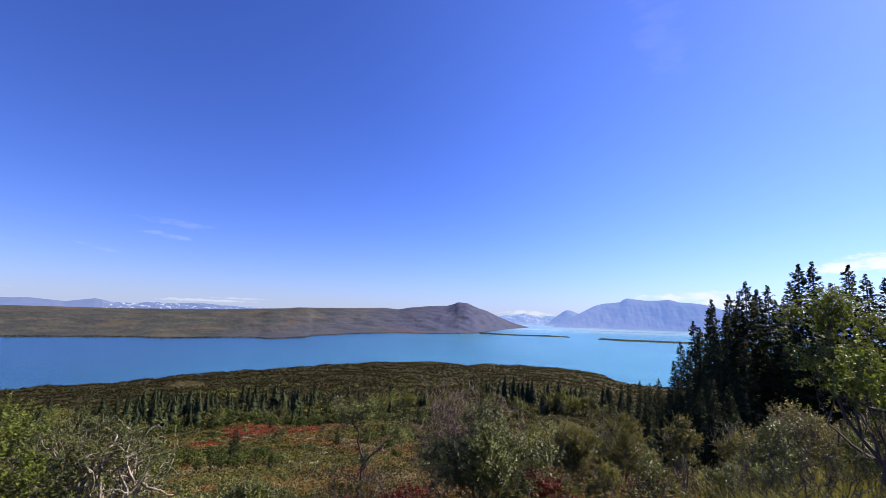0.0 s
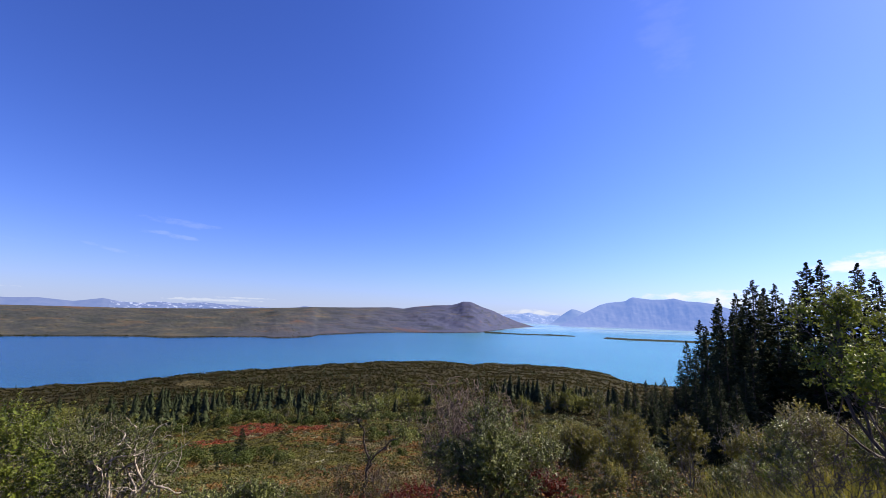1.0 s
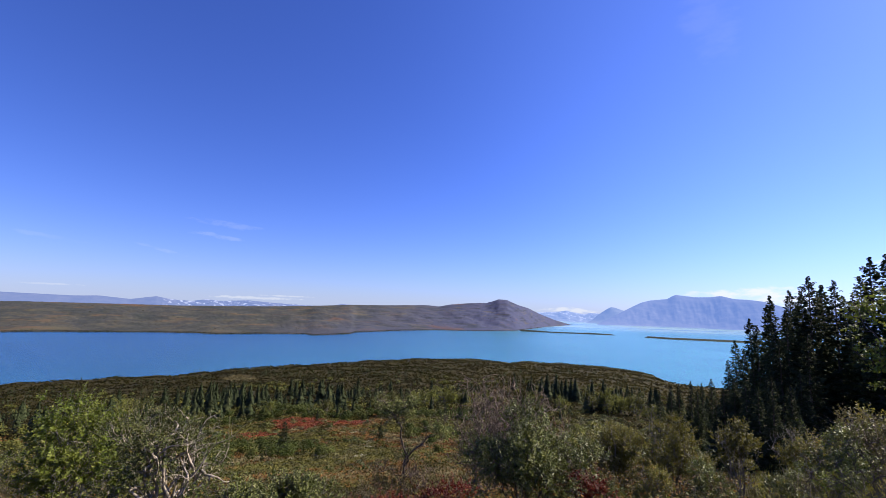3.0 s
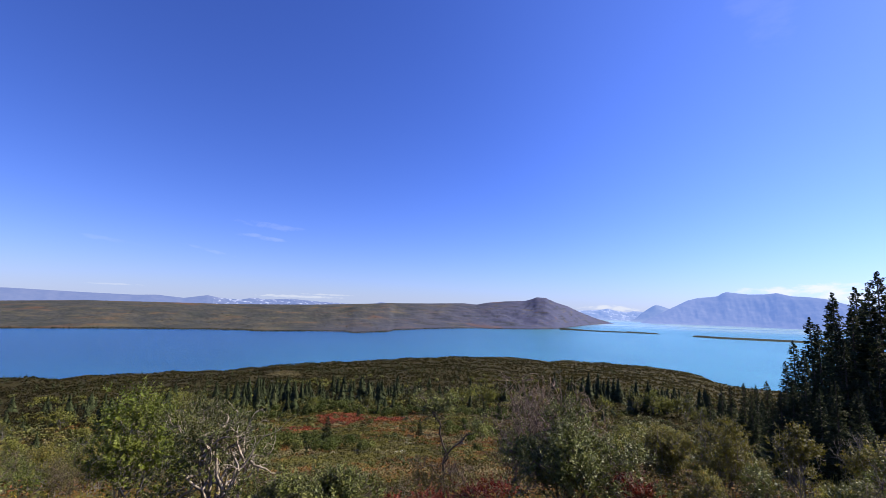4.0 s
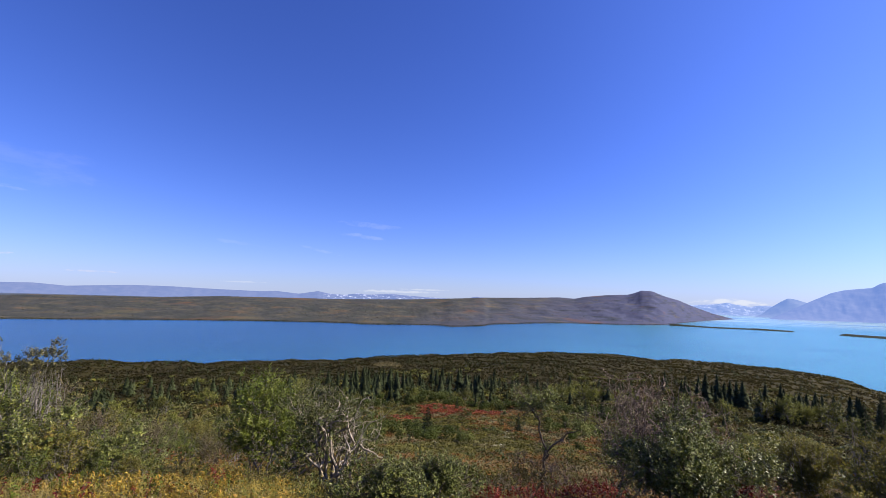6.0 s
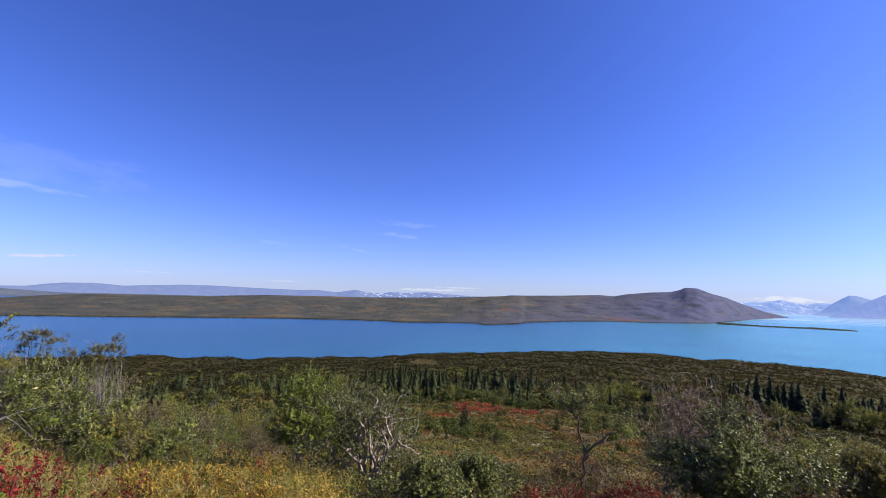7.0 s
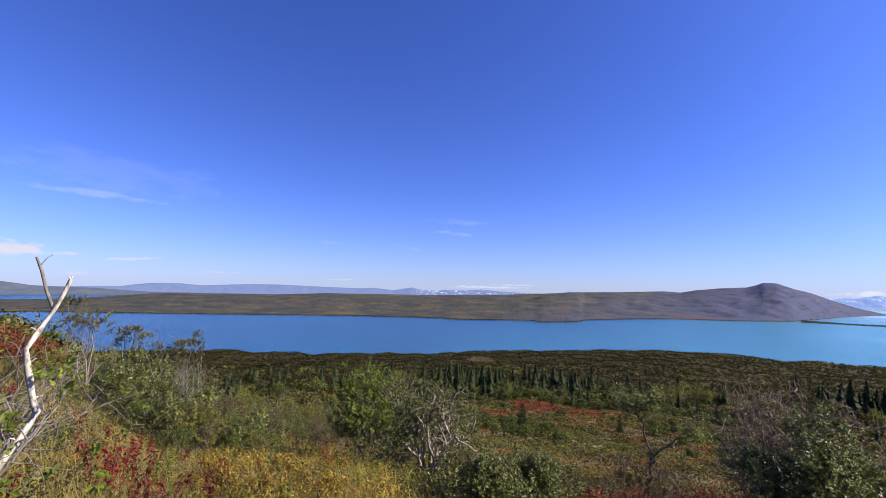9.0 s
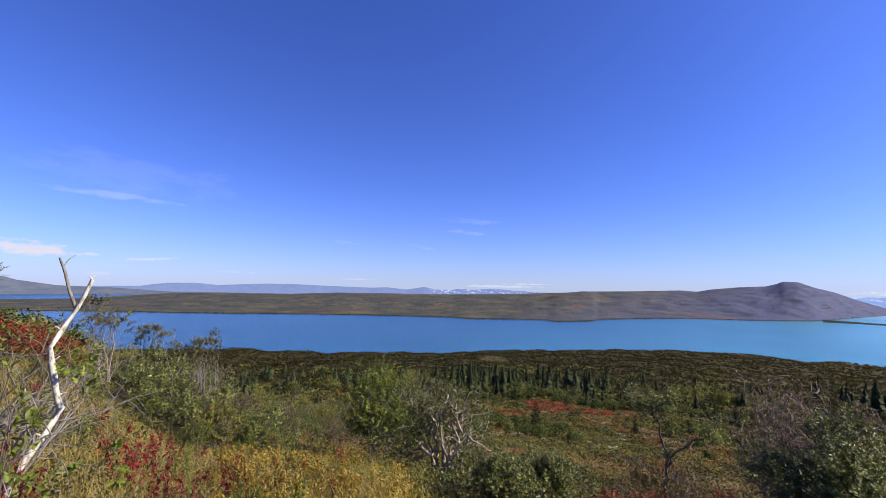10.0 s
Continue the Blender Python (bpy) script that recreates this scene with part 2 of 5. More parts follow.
near_col = mix_rgb(n_, l_, right_tone.outputs[0], deep_w.outputs[0], right_w.outputs[0])
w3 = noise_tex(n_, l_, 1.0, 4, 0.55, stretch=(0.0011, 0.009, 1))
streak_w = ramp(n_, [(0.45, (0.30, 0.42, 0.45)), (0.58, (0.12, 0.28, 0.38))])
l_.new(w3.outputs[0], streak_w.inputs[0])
l_.new(mix_rgb(n_, l_, far_sky_sheen.outputs[0], near_col, streak_w.outputs[0]), p_.inputs["Base Color"])
bw = n_.new("ShaderNodeBump")
bw.inputs["Distance"].default_value = 1.0
calm = n_.new("ShaderNodeMapRange")
calm.inputs["From Min"].default_value, calm.inputs["From Max"].default_value = 2000, 2900
calm.inputs["To Min"].default_value, calm.inputs["To Max"].default_value = 1.0, 0.7
l_.new(sx.outputs[1], calm.inputs["Value"])
l_.new(calm.outputs[0], bw.inputs["Strength"])
l_.new(w1.outputs[0], bw.inputs["Height"])
l_.new(bw.outputs[0], p_.inputs["Normal"])

WILLOW = leafy("willow_leaf", [(0.0, (0.045, 0.064, 0.011)), (0.4, (0.11, 0.135, 0.026)), (0.7, (0.22, 0.235, 0.055)), (1.0, (0.38, 0.38, 0.13))], rough=0.42, spec=0.3, through_light=0.2, bush=3, swing=0.3)
BIRCHLEAF = leafy("birch_leaf", [(0.0, (0.07, 0.09, 0.014)), (0.45, (0.20, 0.19, 0.04)), (0.8, (0.36, 0.30, 0.07)), (1.0, (0.46, 0.22, 0.04))], (0.16, 0.145, 0.026), 0.8, through_light=0.4, bush=1.6, swing=0.35)
GREENLEAF = leafy("alder_leaf", [(0.0, (0.08, 0.12, 0.014)), (0.6, (0.19, 0.24, 0.035)), (1.0, (0.38, 0.37, 0.07))], (0.16, 0.185, 0.03), 0.6, through_light=0.35, bush=1.4, swing=0.35)
REDLEAF = leafy("red_leaf", [(0.0, (0.07, 0.010, 0.008)), (0.6, (0.18, 0.024, 0.014)), (1.0, (0.27, 0.075, 0.02))])
NEEDLE = leafy("spruce_needle", [(0.0, (0.022, 0.032, 0.013)), (0.6, (0.055, 0.07, 0.028)), (1.0, (0.11, 0.12, 0.05))], rough=0.8, through_light=0.15, spec=0.1, bush=0.35, swing=0.4)
SCRUB = leafy("scrub_leaf", [(0.0, (0.038, 0.038, 0.014)), (0.5, (0.058, 0.053, 0.020)), (0.85, (0.082, 0.071, 0.025)), (1.0, (0.10, 0.083, 0.028))], (0.06, 0.05, 0.028), 0.02, rough=0.9, through_light=0.5, spec=0.02, bush=0.05, swing=0.35, single=0.12)
DRYLEAF = leafy("dry_leaf", [(0.0, (0.08, 0.05, 0.028)), (0.5, (0.18, 0.11, 0.06)), (1.0, (0.34, 0.23, 0.13))])
DARKALDER = leafy("dark_alder_leaf", [(0.0, (0.045, 0.07, 0.010)), (0.5, (0.11, 0.14, 0.022)), (0.85, (0.24, 0.24, 0.045)), (1.0, (0.36, 0.30, 0.06))], bush=1.8, swing=0.4)
WEATHERLEAF = leafy("weathered_bush_leaf", [(0.0, (0.035, 0.05, 0.012)), (0.5, (0.085, 0.10, 0.025)), (0.85, (0.18, 0.18, 0.05)), (1.0, (0.34, 0.26, 0.08))], spec=0.25, bush=2, swing=0.35)
PALELEAF = leafy("pale_green_leaf", [(0.0, (0.09, 0.115, 0.028)), (0.5, (0.19, 0.215, 0.06)), (1.0, (0.34, 0.34, 0.13))], bush=2, swing=0.3)
MIDSHRUB = leafy("shrub_leaf", [(0.0, (0.03, 0.048, 0.010)), (0.4, (0.075, 0.092, 0.02)), (0.8, (0.13, 0.132, 0.032)), (1.0, (0.21, 0.165, 0.045))], (0.14, 0.105, 0.03), 0.06, bush=0.3, through_light=0.2)
WILLOWGREEN = leafy("willow_green_leaf", [(0.0, (0.045, 0.062, 0.016)), (0.5, (0.085, 0.108, 0.026)), (1.0, (0.15, 0.16, 0.045))], spec=0.05, bush=0.15, swing=0.35)
BRIGHTBIRCH = leafy("bright_birch_leaf", [(0.0, (0.14, 0.15, 0.035)), (0.6, (0.23, 0.235, 0.055)), (1.0, (0.32, 0.31, 0.08))], spec=0.05, bush=0.15, swing=0.3)
YELLOWTREE = leafy("yellow_green_leaf", [(0.0, (0.08, 0.09, 0.015)), (0.6, (0.16, 0.16, 0.025)), (1.0, (0.24, 0.20, 0.035))], (0.12, 0.12, 0.025), 0.05)
GRASS = leafy("dry_grass", [(0.0, (0.19, 0.17, 0.045)), (0.4, (0.36, 0.28, 0.085)), (0.75, (0.52, 0.39, 0.15)), (1.0, (0.42, 0.20, 0.07))], (0.36, 0.29, 0.07), 0.5, through_light=0.4, swing=0.25)
FIRERED = leafy("fireweed_leaf", [(0.0, (0.10, 0.010, 0.012)), (0.6, (0.25, 0.022, 0.024)), (1.0, (0.34, 0.08, 0.04))])
HEATHERS = [("olive_heath", "yellow-brown tundra plants over the clearing", leafy("olive_heath_leaf", [(0.0, (0.075, 0.075, 0.018)), (0.6, (0.12, 0.11, 0.028)), (1.0, (0.19, 0.16, 0.045))], spec=0.05, bush=0.12, swing=0.45)),
            ("rust_heath", "rust-brown tundra plants over the clearing", leafy("rust_heath_leaf", [(0.0, (0.11, 0.065, 0.02)), (0.6, (0.16, 0.085, 0.026)), (1.0, (0.21, 0.09, 0.028))], spec=0.05, bush=0.12, swing=0.45)),
            ("tawny_heath", "tawny dry plants and pale lichen over the clearing", leafy("tawny_heath_leaf", [(0.0, (0.15, 0.125, 0.048)), (0.6, (0.21, 0.17, 0.08)), (1.0, (0.30, 0.26, 0.15))], spec=0.05, bush=0.2, swing=0.35))]
MEADOWGREEN = leafy("shoulder_grass_blade", [(0.0, (0.14, 0.15, 0.025)), (0.5, (0.26, 0.24, 0.04)), (1.0, (0.38, 0.28, 0.06))], (0.22, 0.20, 0.03), 0.5, through_light=0.45)
YELLOWLEAF = leafy("yellow_leaf", [(0.0, (0.22, 0.19, 0.03)), (0.6, (0.46, 0.32, 0.05)), (1.0, (0.50, 0.22, 0.045))], swing=0.25)
PALELICHEN = leafy("pale_lichen_tuft", [(0.0, (0.24, 0.22, 0.14)), (1.0, (0.42, 0.40, 0.30))], spec=0.05)
FADEDLEAF = leafy("faded_grey_leaf", [(0.0, (0.07, 0.07, 0.025)), (0.6, (0.15, 0.14, 0.055)), (1.0, (0.27, 0.21, 0.08))], bush=2)
REDHEATH = leafy("red_heath_leaf", [(0.0, (0.12, 0.034, 0.014)), (0.6, (0.26, 0.055, 0.02)), (1.0, (0.26, 0.11, 0.035))], bush=0.15, swing=0.35)
RUSTLEAF = leafy("rust_leaf", [(0.0, (0.09, 0.045, 0.018)), (0.5, (0.18, 0.075, 0.028)), (1.0, (0.26, 0.14, 0.045))], spec=0.05, bush=0.3)
GREYTWIG = bark("grey_twig", [(0.35, (0.12, 0.10, 0.09)), (0.65, (0.30, 0.27, 0.25))])
VIOLETTWIG = bark("violet_grey_twig", [(0.35, (0.06, 0.042, 0.032)), (0.65, (0.30, 0.22, 0.175))])
DARKTWIG = bark("dark_twig", [(0.35, (0.05, 0.04, 0.038)), (0.65, (0.15, 0.115, 0.10))])
DEADWOOD = bark("grey_dead_wood", [(0.35, (0.18, 0.145, 0.11)), (0.65, (0.50, 0.43, 0.36))])
PALEWOOD = bark("weathered_pale_wood", [(0.36, (0.14, 0.12, 0.10)), (0.45, (0.42, 0.38, 0.34)), (0.55, (0.60, 0.56, 0.51)), (0.7, (0.68, 0.65, 0.60))], 26)
BROWNBARK = bark("brown_bark", [(0.35, (0.05, 0.04, 0.03)), (0.65, (0.16, 0.12, 0.09))])


# ---------------------------------------------------------------- mesh tools
class Pile:
    """Collects vertices and faces as arrays and makes one mesh of them."""

    def __init__(self):
        self.v, self.f, self.n, self.t = [], [], 0, []

    def add(self, verts, faces, tone=0.5):
        """tone: one number, or one for each vertex, that shifts a plant's leaf colour."""
        verts = np.asarray(verts, float).reshape(-1, 3)
        self.t.append(np.broadcast_to(np.asarray(tone, np.float32), len(verts)))
        self.v.append(verts)
        self.f.append(np.asarray(faces, np.int64) + self.n)
        self.n += len(verts)

    def mesh(self, name, mat, smooth=True):
        me = bpy.data.meshes.new(name)
        v = np.concatenate(self.v)
        sizes = np.concatenate([np.full(len(f), f.shape[1]) for f in self.f])
        loops = np.concatenate([f.ravel() for f in self.f])
        me.vertices.add(len(v))
        me.vertices.foreach_set("co", v.ravel())
        me.loops.add(len(loops))
        me.loops.foreach_set("vertex_index", loops.astype(np.int32))
        me.polygons.add(len(sizes))
        starts = np.concatenate([[0], np.cumsum(sizes)[:-1]])
        me.polygons.foreach_set("loop_start", starts.astype(np.int32))
        me.polygons.foreach_set("use_smooth", np.full(len(sizes), smooth))
        me.attributes.new("tone", "FLOAT", "POINT").data.foreach_set("value", np.concatenate(self.t).astype(np.float32))
        me.update(calc_edges=True)
        me.materials.append(mat)
        return me


def part(name, pile, mat, parent, label="", smooth=True):
    ob = new(name, pile.mesh(name, mat, smooth))
    ob.parent = parent
    if label:
        tagged(ob, label)
    return ob


def empty(name, m):
    ob = new(name)
    ob.empty_display_size = 0.3
    ob.matrix_world = m
    return ob


def tube(pile, pts, radii, sides=5):
    pts, radii = np.asarray(pts, float), np.asarray(radii, float)
    d = np.gradient(pts, axis=0)
    d /= np.linalg.norm(d, axis=1)[:, None] + 1e-9
    ref = np.where(np.abs(d[:, 2:3]) > 0.9, [[1.0, 0, 0]], [[0, 0, 1.0]])
    a = np.cross(d, ref)
    a /= np.linalg.norm(a, axis=1)[:, None] + 1e-9
    b = np.cross(d, a)
    th = np.linspace(0, 2 * np.pi, sides, endpoint=False)
    ring = pts[:, None] + radii[:, None, None] * (np.cos(th)[None, :, None] * a[:, None] + np.sin(th)[None, :, None] * b[:, None])
    k = len(pts)
    i, j = np.meshgrid(np.arange(k - 1), np.arange(sides), indexing="ij")
    j2 = (j + 1) % sides
    f = np.stack([i * sides + j, i * sides + j2, (i + 1) * sides + j2, (i + 1) * sides + j], -1).reshape(-1, 4)
    pile.add(ring.reshape(-1, 3), f)


def leaf_quads(pile, c, size, rng, slim=0.5, up=0.55, spread=0.35, face=None):
    """Pointed leaves at the places c, each of four corners with a light fold."""
    c = np.asarray(c, float)
    n = len(c)
    s = size * rng.uniform(1 - spread, 1 + spread, n)[:, None]
    a = rng.normal(size=(n, 3))
    a /= np.linalg.norm(a, axis=1)[:, None]
    nrm = rng.normal(size=(n, 3)) + [0, 0, up * 3] if face is None else rng.normal(size=(n, 3)) * 0.55 + face
    b = np.cross(nrm, a)
    b /= np.linalg.norm(b, axis=1)[:, None] + 1e-9
    w = np.cross(a, b)
    v = np.stack([c - a * s * 0.5, c + b * s * slim * 0.5 + w * s * 0.08, c + a * s * 0.5, c - b * s * slim * 0.5 + w * s * 0.08], 1)
    pile.add(v.reshape(-1, 3), np.arange(n * 4).reshape(n, 4), np.repeat(rng.random(n), 4))


def unit(v):
    return v / (np.linalg.norm(v, axis=-1, keepdims=True) + 1e-9)


def shoots(leaves, wood, root, way, length, leaf, per, rng, slim=0.5, fine=True):
    """Leafy shoots: from each root a thin twig along way, set all round with leaves that stand out from it."""
    m = len(root)
    way = unit(way)
    s = (np.arange(per)[None] + rng.random((m, per))) / per
    at = root[:, None] + way[:, None] * (length[:, None] * s)[..., None] + rng.normal(size=(m, per, 3)) * leaf * 0.12
    u = unit(np.cross(way, rng.normal(size=(m, 3))))
    w = np.cross(way, u)
    phi = 2.4 * np.arange(per)[None] + rng.uniform(0, 6.28, (m, 1)) + rng.normal(size=(m, per)) * 0.4
    rad = np.cos(phi)[..., None] * u[:, None] + np.sin(phi)[..., None] * w[:, None]
    axis = unit(way[:, None] * 0.55 + rad * 0.85 + rng.normal(size=(m, per, 3)) * 0.22)
    lat = unit(np.cross(axis, way[:, None] + rng.normal(size=(m, per, 3)) * 0.35))
    nrm = np.cross(lat, axis)
    z = (leaf * rng.uniform(0.65, 1.2, (m, per)) * (1.05 - 0.4 * s))[..., None]
    ax, la, nm = axis * z, lat * z * slim * 0.5, nrm * z
    tone = np.clip(0.5 + 0.2 * rng.normal(size=(m, 1)) + 0.10 * rng.normal(size=(m, per)), 0, 1)
    n = m * per
    if fine:
        v = np.stack([at, at + ax * 0.3 + la + nm * 0.07, at + ax * 0.72 + la * 0.72 + nm * 0.04, at + ax - nm * 0.06, at + ax * 0.72 - la * 0.72 + nm * 0.04, at + ax * 0.3 - la + nm * 0.07], 2)
        i = np.arange(n)[:, None] * 6
        f = np.concatenate([i + [0, 1, 2, 3], i + [0, 3, 4, 5]])
        leaves.add(v.reshape(-1, 3), f, np.repeat(tone.ravel(), 6))
    else:
        v = np.stack([at, at + ax * 0.45 + la + nm * 0.06, at + ax, at + ax * 0.45 - la + nm * 0.06], 2)
        leaves.add(v.reshape(-1, 3), np.arange(n * 4).reshape(n, 4), np.repeat(tone.ravel(), 4))
    a, b = u[:, None] * 0.0022, w[:, None] * 0.0022
    ends = np.stack([root, root + way * length[:, None]], 1)
    ring = np.stack([ends + a, ends - a * 0.5 + b * 0.87, ends - a * 0.5 - b * 0.87], 2)
    k = np.arange(m)[:, None] * 6
    wood.add(ring.reshape(-1, 3), np.concatenate([k + [0, 1, 4, 3], k + [1, 2, 5, 4], k + [2, 0, 3, 5]]))


def smooth01(e0, e1, x):
    t = np.clip((x - e0) / (e1 - e0), 0, 1)
    return t * t * (3 - 2 * t)


def wave(x, y, s, seed=0):
    """Smooth pseudo-noise of a few sines, about -1 to 1."""
    q = np.random.default_rng(seed)
    out = 0
    for k in range(6):
        a, ph, f = q.uniform(0, 2 * np.pi), q.uniform(0, 2 * np.pi), q.uniform(0.6, 1.9)
        out = out + np.sin((x * np.cos(a) + y * np.sin(a)) * f / s * 2 * np.pi + ph)
    return out / 3.2


def curve_of(nodes, soft=0.0):
    """A soft line through (x, y) nodes."""
    q = sorted(nodes)
    xs, ys = np.array([p[0] for p in q], float), np.array([p[1] for p in q], float)

    def f(x):
        x = np.asarray(x, float)
        return sum(w * np.interp(x + d * soft, xs, ys) for d, w in ((-1, 0.12), (-0.5, 0.23), (0, 0.3), (0.5, 0.23), (1, 0.12)))
    return f


# ---------------------------------------------------------------- the lie of the land
DROP = curve_of([(0, 0), (6, -1.4), (12, -3.4), (25, -8), (50, -16.4), (80, -24.4), (120, -32), (160, -38.6), (220, -48.5),
                 (320, -60.5), (450, -73.5), (560, -82), (640, -87.4), (700, -89)])
RIM = curve_of([(-60, 7.2), (-24.7, 7.3), (-21.6, 7.1), (-19.7, 6.44), (-15.7, 6.12), (-5.2, 6.14), (-3.6, 6.42), (0.5, 6.16), (7.9, 6.33),
                (20.6, 7.11), (31.3, 7.62), (36.2, 8.03), (49.7, 7.98), (56.5, 7.63), (61.5, 7.19), (71, 6.8), (95, 6.5)])


def ground_z(x, y):
    """Height of the ground, lake level 0."""
    x, y = np.asarray(x, float), np.asarray(y, float)
    r, az = np.hypot(x, y), np.degrees(np.arctan2(-x, y))
    rim = 85.0 / np.tan(np.radians(RIM(az)))
    win = smooth01(-38, -27, az) * smooth01(120, 96, az)
    near = np.cos(np.radians(az - 20)) - 0.38 * smooth01(64, 80, az) * smooth01(200, 120, az)
    c = near + (1 - near) * smooth01(50, 150, r) * win
    rr = r * (1 + (640 / rim - 1) * smooth01(150, 500, r) * win)
    z = -1.6 + DROP(np.minimum(rr, 640)) * c
    z = z + wave(x, y, 9, 1) * 0.15 * smooth01(2, 12, r) + wave(x, y, 60, 2) * 1.2 * smooth01(30, 120, r) + wave(x, y, 260, 3) * 2.0 * smooth01(200, 400, r) * smooth01(620, 500, rr)
    out = smooth01(640, 690, rr) * smooth01(-75, -60, az) * smooth01(125, 105, az)
    return EYE + z * (1 - out) + (-EYE - 8) * out


def polar(az, r):
    a = np.radians(az)
    return -r * np.sin(a), r * np.cos(a)


def spot(az, r, turn=0.0, scale=1.0, sink=0.0, lean=0.0):
    x, y = polar(az, r)
    return pose(x, y, float(ground_z(x, y)) - sink, lean, 0, turn) @ Matrix.Diagonal((scale, scale, scale, 1))


def grid_faces(nr, nc, closed=False):
    i, j = np.meshgrid(np.arange(nr - 1), np.arange(nc if closed else nc - 1), indexing="ij")
    j2 = (j + 1) % nc
    return np.stack([i * nc + j, i * nc + j2, (i + 1) * nc + j2, (i + 1) * nc + j], -1).reshape(-1, 4)


azs = np.concatenate([np.arange(-62, 100, 0.5), np.arange(100, 298, 3.0)])
rs = np.concatenate([[0.0], np.geomspace(1.0, 900, 210), np.geomspace(1000, 4900, 12)])
RR, AA = np.meshgrid(rs, azs, indexing="ij")
gx, gy = polar(AA, RR)
pl = Pile()
pl.add(np.stack([gx, gy, ground_z(gx, gy)], -1), grid_faces(len(rs), len(azs), True))
tagged(new("ground", pl.mesh("ground", GROUND)), "hillside of low autumn tundra falling to a lake", "ground", kind="structure")

pl = Pile()
wr = np.concatenate([[380.0], np.geomspace(450, 4950, 14)])
wa = np.arange(-80, 130, 3.0)
RR, AA = np.meshgrid(wr, wa, indexing="ij")
gx, gy = polar(AA, RR)
pl.add(np.stack([gx, gy, gx * 0], -1), grid_faces(len(wr), len(wa)))
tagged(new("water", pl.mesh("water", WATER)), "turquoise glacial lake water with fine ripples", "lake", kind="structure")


def ridge_land(name, mat, label, az0, az1, step, shore, crest, depth, rough, cat, seed, gullies=0.0):
    """A hill or range that rises from a shore line to a crest line, both given by their angle under or over level, and falls behind."""
    az = np.arange(az0, az1, step)
    rs_ = EYE / np.tan(np.radians(-shore(az)))
    rc = rs_ + depth(az)
    zc = EYE + rc * np.tan(np.radians(crest(az)))
    u = np.concatenate([np.linspace(-0.03, 1, 44), [1.08, 1.2, 1.4]])
    U, A = np.meshgrid(u, az, indexing="ij")
    R = np.minimum(rs_ + (rc - rs_) * U, 4930)
    x, y = polar(A, R)
    up = np.where(U <= 1, 0.55 * np.clip(U, 0, 1) + 0.45 * smooth01(0, 1, U), 1 - 0.9 * (U - 1) / 0.4)
    z = zc * up
    bell = np.clip(U, 0, 1) * (1 - np.clip(U, 0, 1)) * 4
    z = z + bell * (wave(x, y, 260, seed) * 0.10 + wave(x, y, 90, seed + 1) * 0.05 + wave(x, y, 35, seed + 2) * 0.025) * zc * rough
    if gullies:
        z = z - gullies * bell * zc * (np.abs(wave(A * 40 + U * 55, U * 40, 130, seed + 5)) + 0.4 * np.abs(wave(A * 40 - U * 40, U * 60, 55, seed + 6)))
    z = z + wave(x, y, 22, seed + 3) * 0.35 * smooth01(0, 0.2, U)
    z = np.where(U < 0, -3, z)
    p = Pile()
    p.add(np.stack([x, y, z], -1), grid_faces(len(u), len(az)))
    return tagged(new(name, p.mesh(name, mat)), label, cat, kind="structure")


hill_shore = curve_of([(100, -2.8), (78, -2.93), (73.7, -3.13), (63, -3.47), (49.8, -3.66), (42.6, -3.75), (35, -3.86), (33, -4.0), (27, -3.92), (22.75, -3.9), (21.7, -4.06),
                       (17.1, -3.78), (16.7, -3.58), (11.3, -3.22), (6.5, -2.98), (0.7, -2.88), (-3, -2.72), (-4.4, -2.62), (-8.5, -1.92), (-11.2, -1.6)], 0.3)
hill_crest = curve_of([(100, -1.9), (81.6, -1.75), (76, -1.65), (73.8, -1.47), (68.8, -1.08), (66.3, -0.99), (56.8, -1.04), (49.9, -0.77), (36.4, -0.78), (27.4, -0.57),
                       (20.5, -0.24), (17.5, -0.05), (11.7, 0.1), (7.5, 0.27), (5.8, 0.15), (4.4, 0.44), (1.8, 0.72), (-0.5, 0.83), (-1.4, 1.1), (-1.95, 1.36), (-3.2, 1.29), (-4.3, 0.78), (-5.9, 0.3), (-7.3, -0.35), (-9.3, -1.09), (-11.2, -1.58)], 0.18)
ridge_land("far_shore_hill", HEATH, "long low hill of brown autumn heath across the lake, tinted blue for haze", -11.2, 100, 0.2, hill_shore, hill_crest,
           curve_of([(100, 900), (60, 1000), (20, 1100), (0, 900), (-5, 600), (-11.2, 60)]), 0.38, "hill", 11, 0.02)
hill_ob = bpy.data.objects["far_shore_hill"]
hv = np.empty(len(hill_ob.data.vertices) * 3)
hill_ob.data.vertices.foreach_get("co", hv)
hv = hv.reshape(-1, 3)
hv = hv[(hv[:, 2] > 1.0)]
rng = np.random.default_rng(4)
for name, mat, n, tall, lab in (("hill_spruces", SCRUB, 4200, 1.7, "dark brush dotted over the far hill"), ("hill_brush", YELLOWTREE, 1300, 1.6, "pale golden brush dotted over the far hill")):
    c = hv[rng.integers(0, len(hv), n)] + rng.normal(size=(n, 3)) * [7, 7, 0]
    g = wave(c[:, 0], c[:, 1], 300, 91) + 0.7 * rng.normal(size=n)
    c = c[(g > 0.1) | (c[:, 2] < 16)] if mat is SCRUB else c[g < 0.0]
    c = c + [0, 0, tall * 0.3]
    p = Pile()
    for _ in range(3):
        leaf_quads(p, c + rng.normal(size=(len(c), 3)) * [2.0, 2.0, 0.5], tall * 1.2, rng, 0.7)
    tagged(new(name, p.mesh(name, mat, False)), lab, "scrub", kind="stuff")
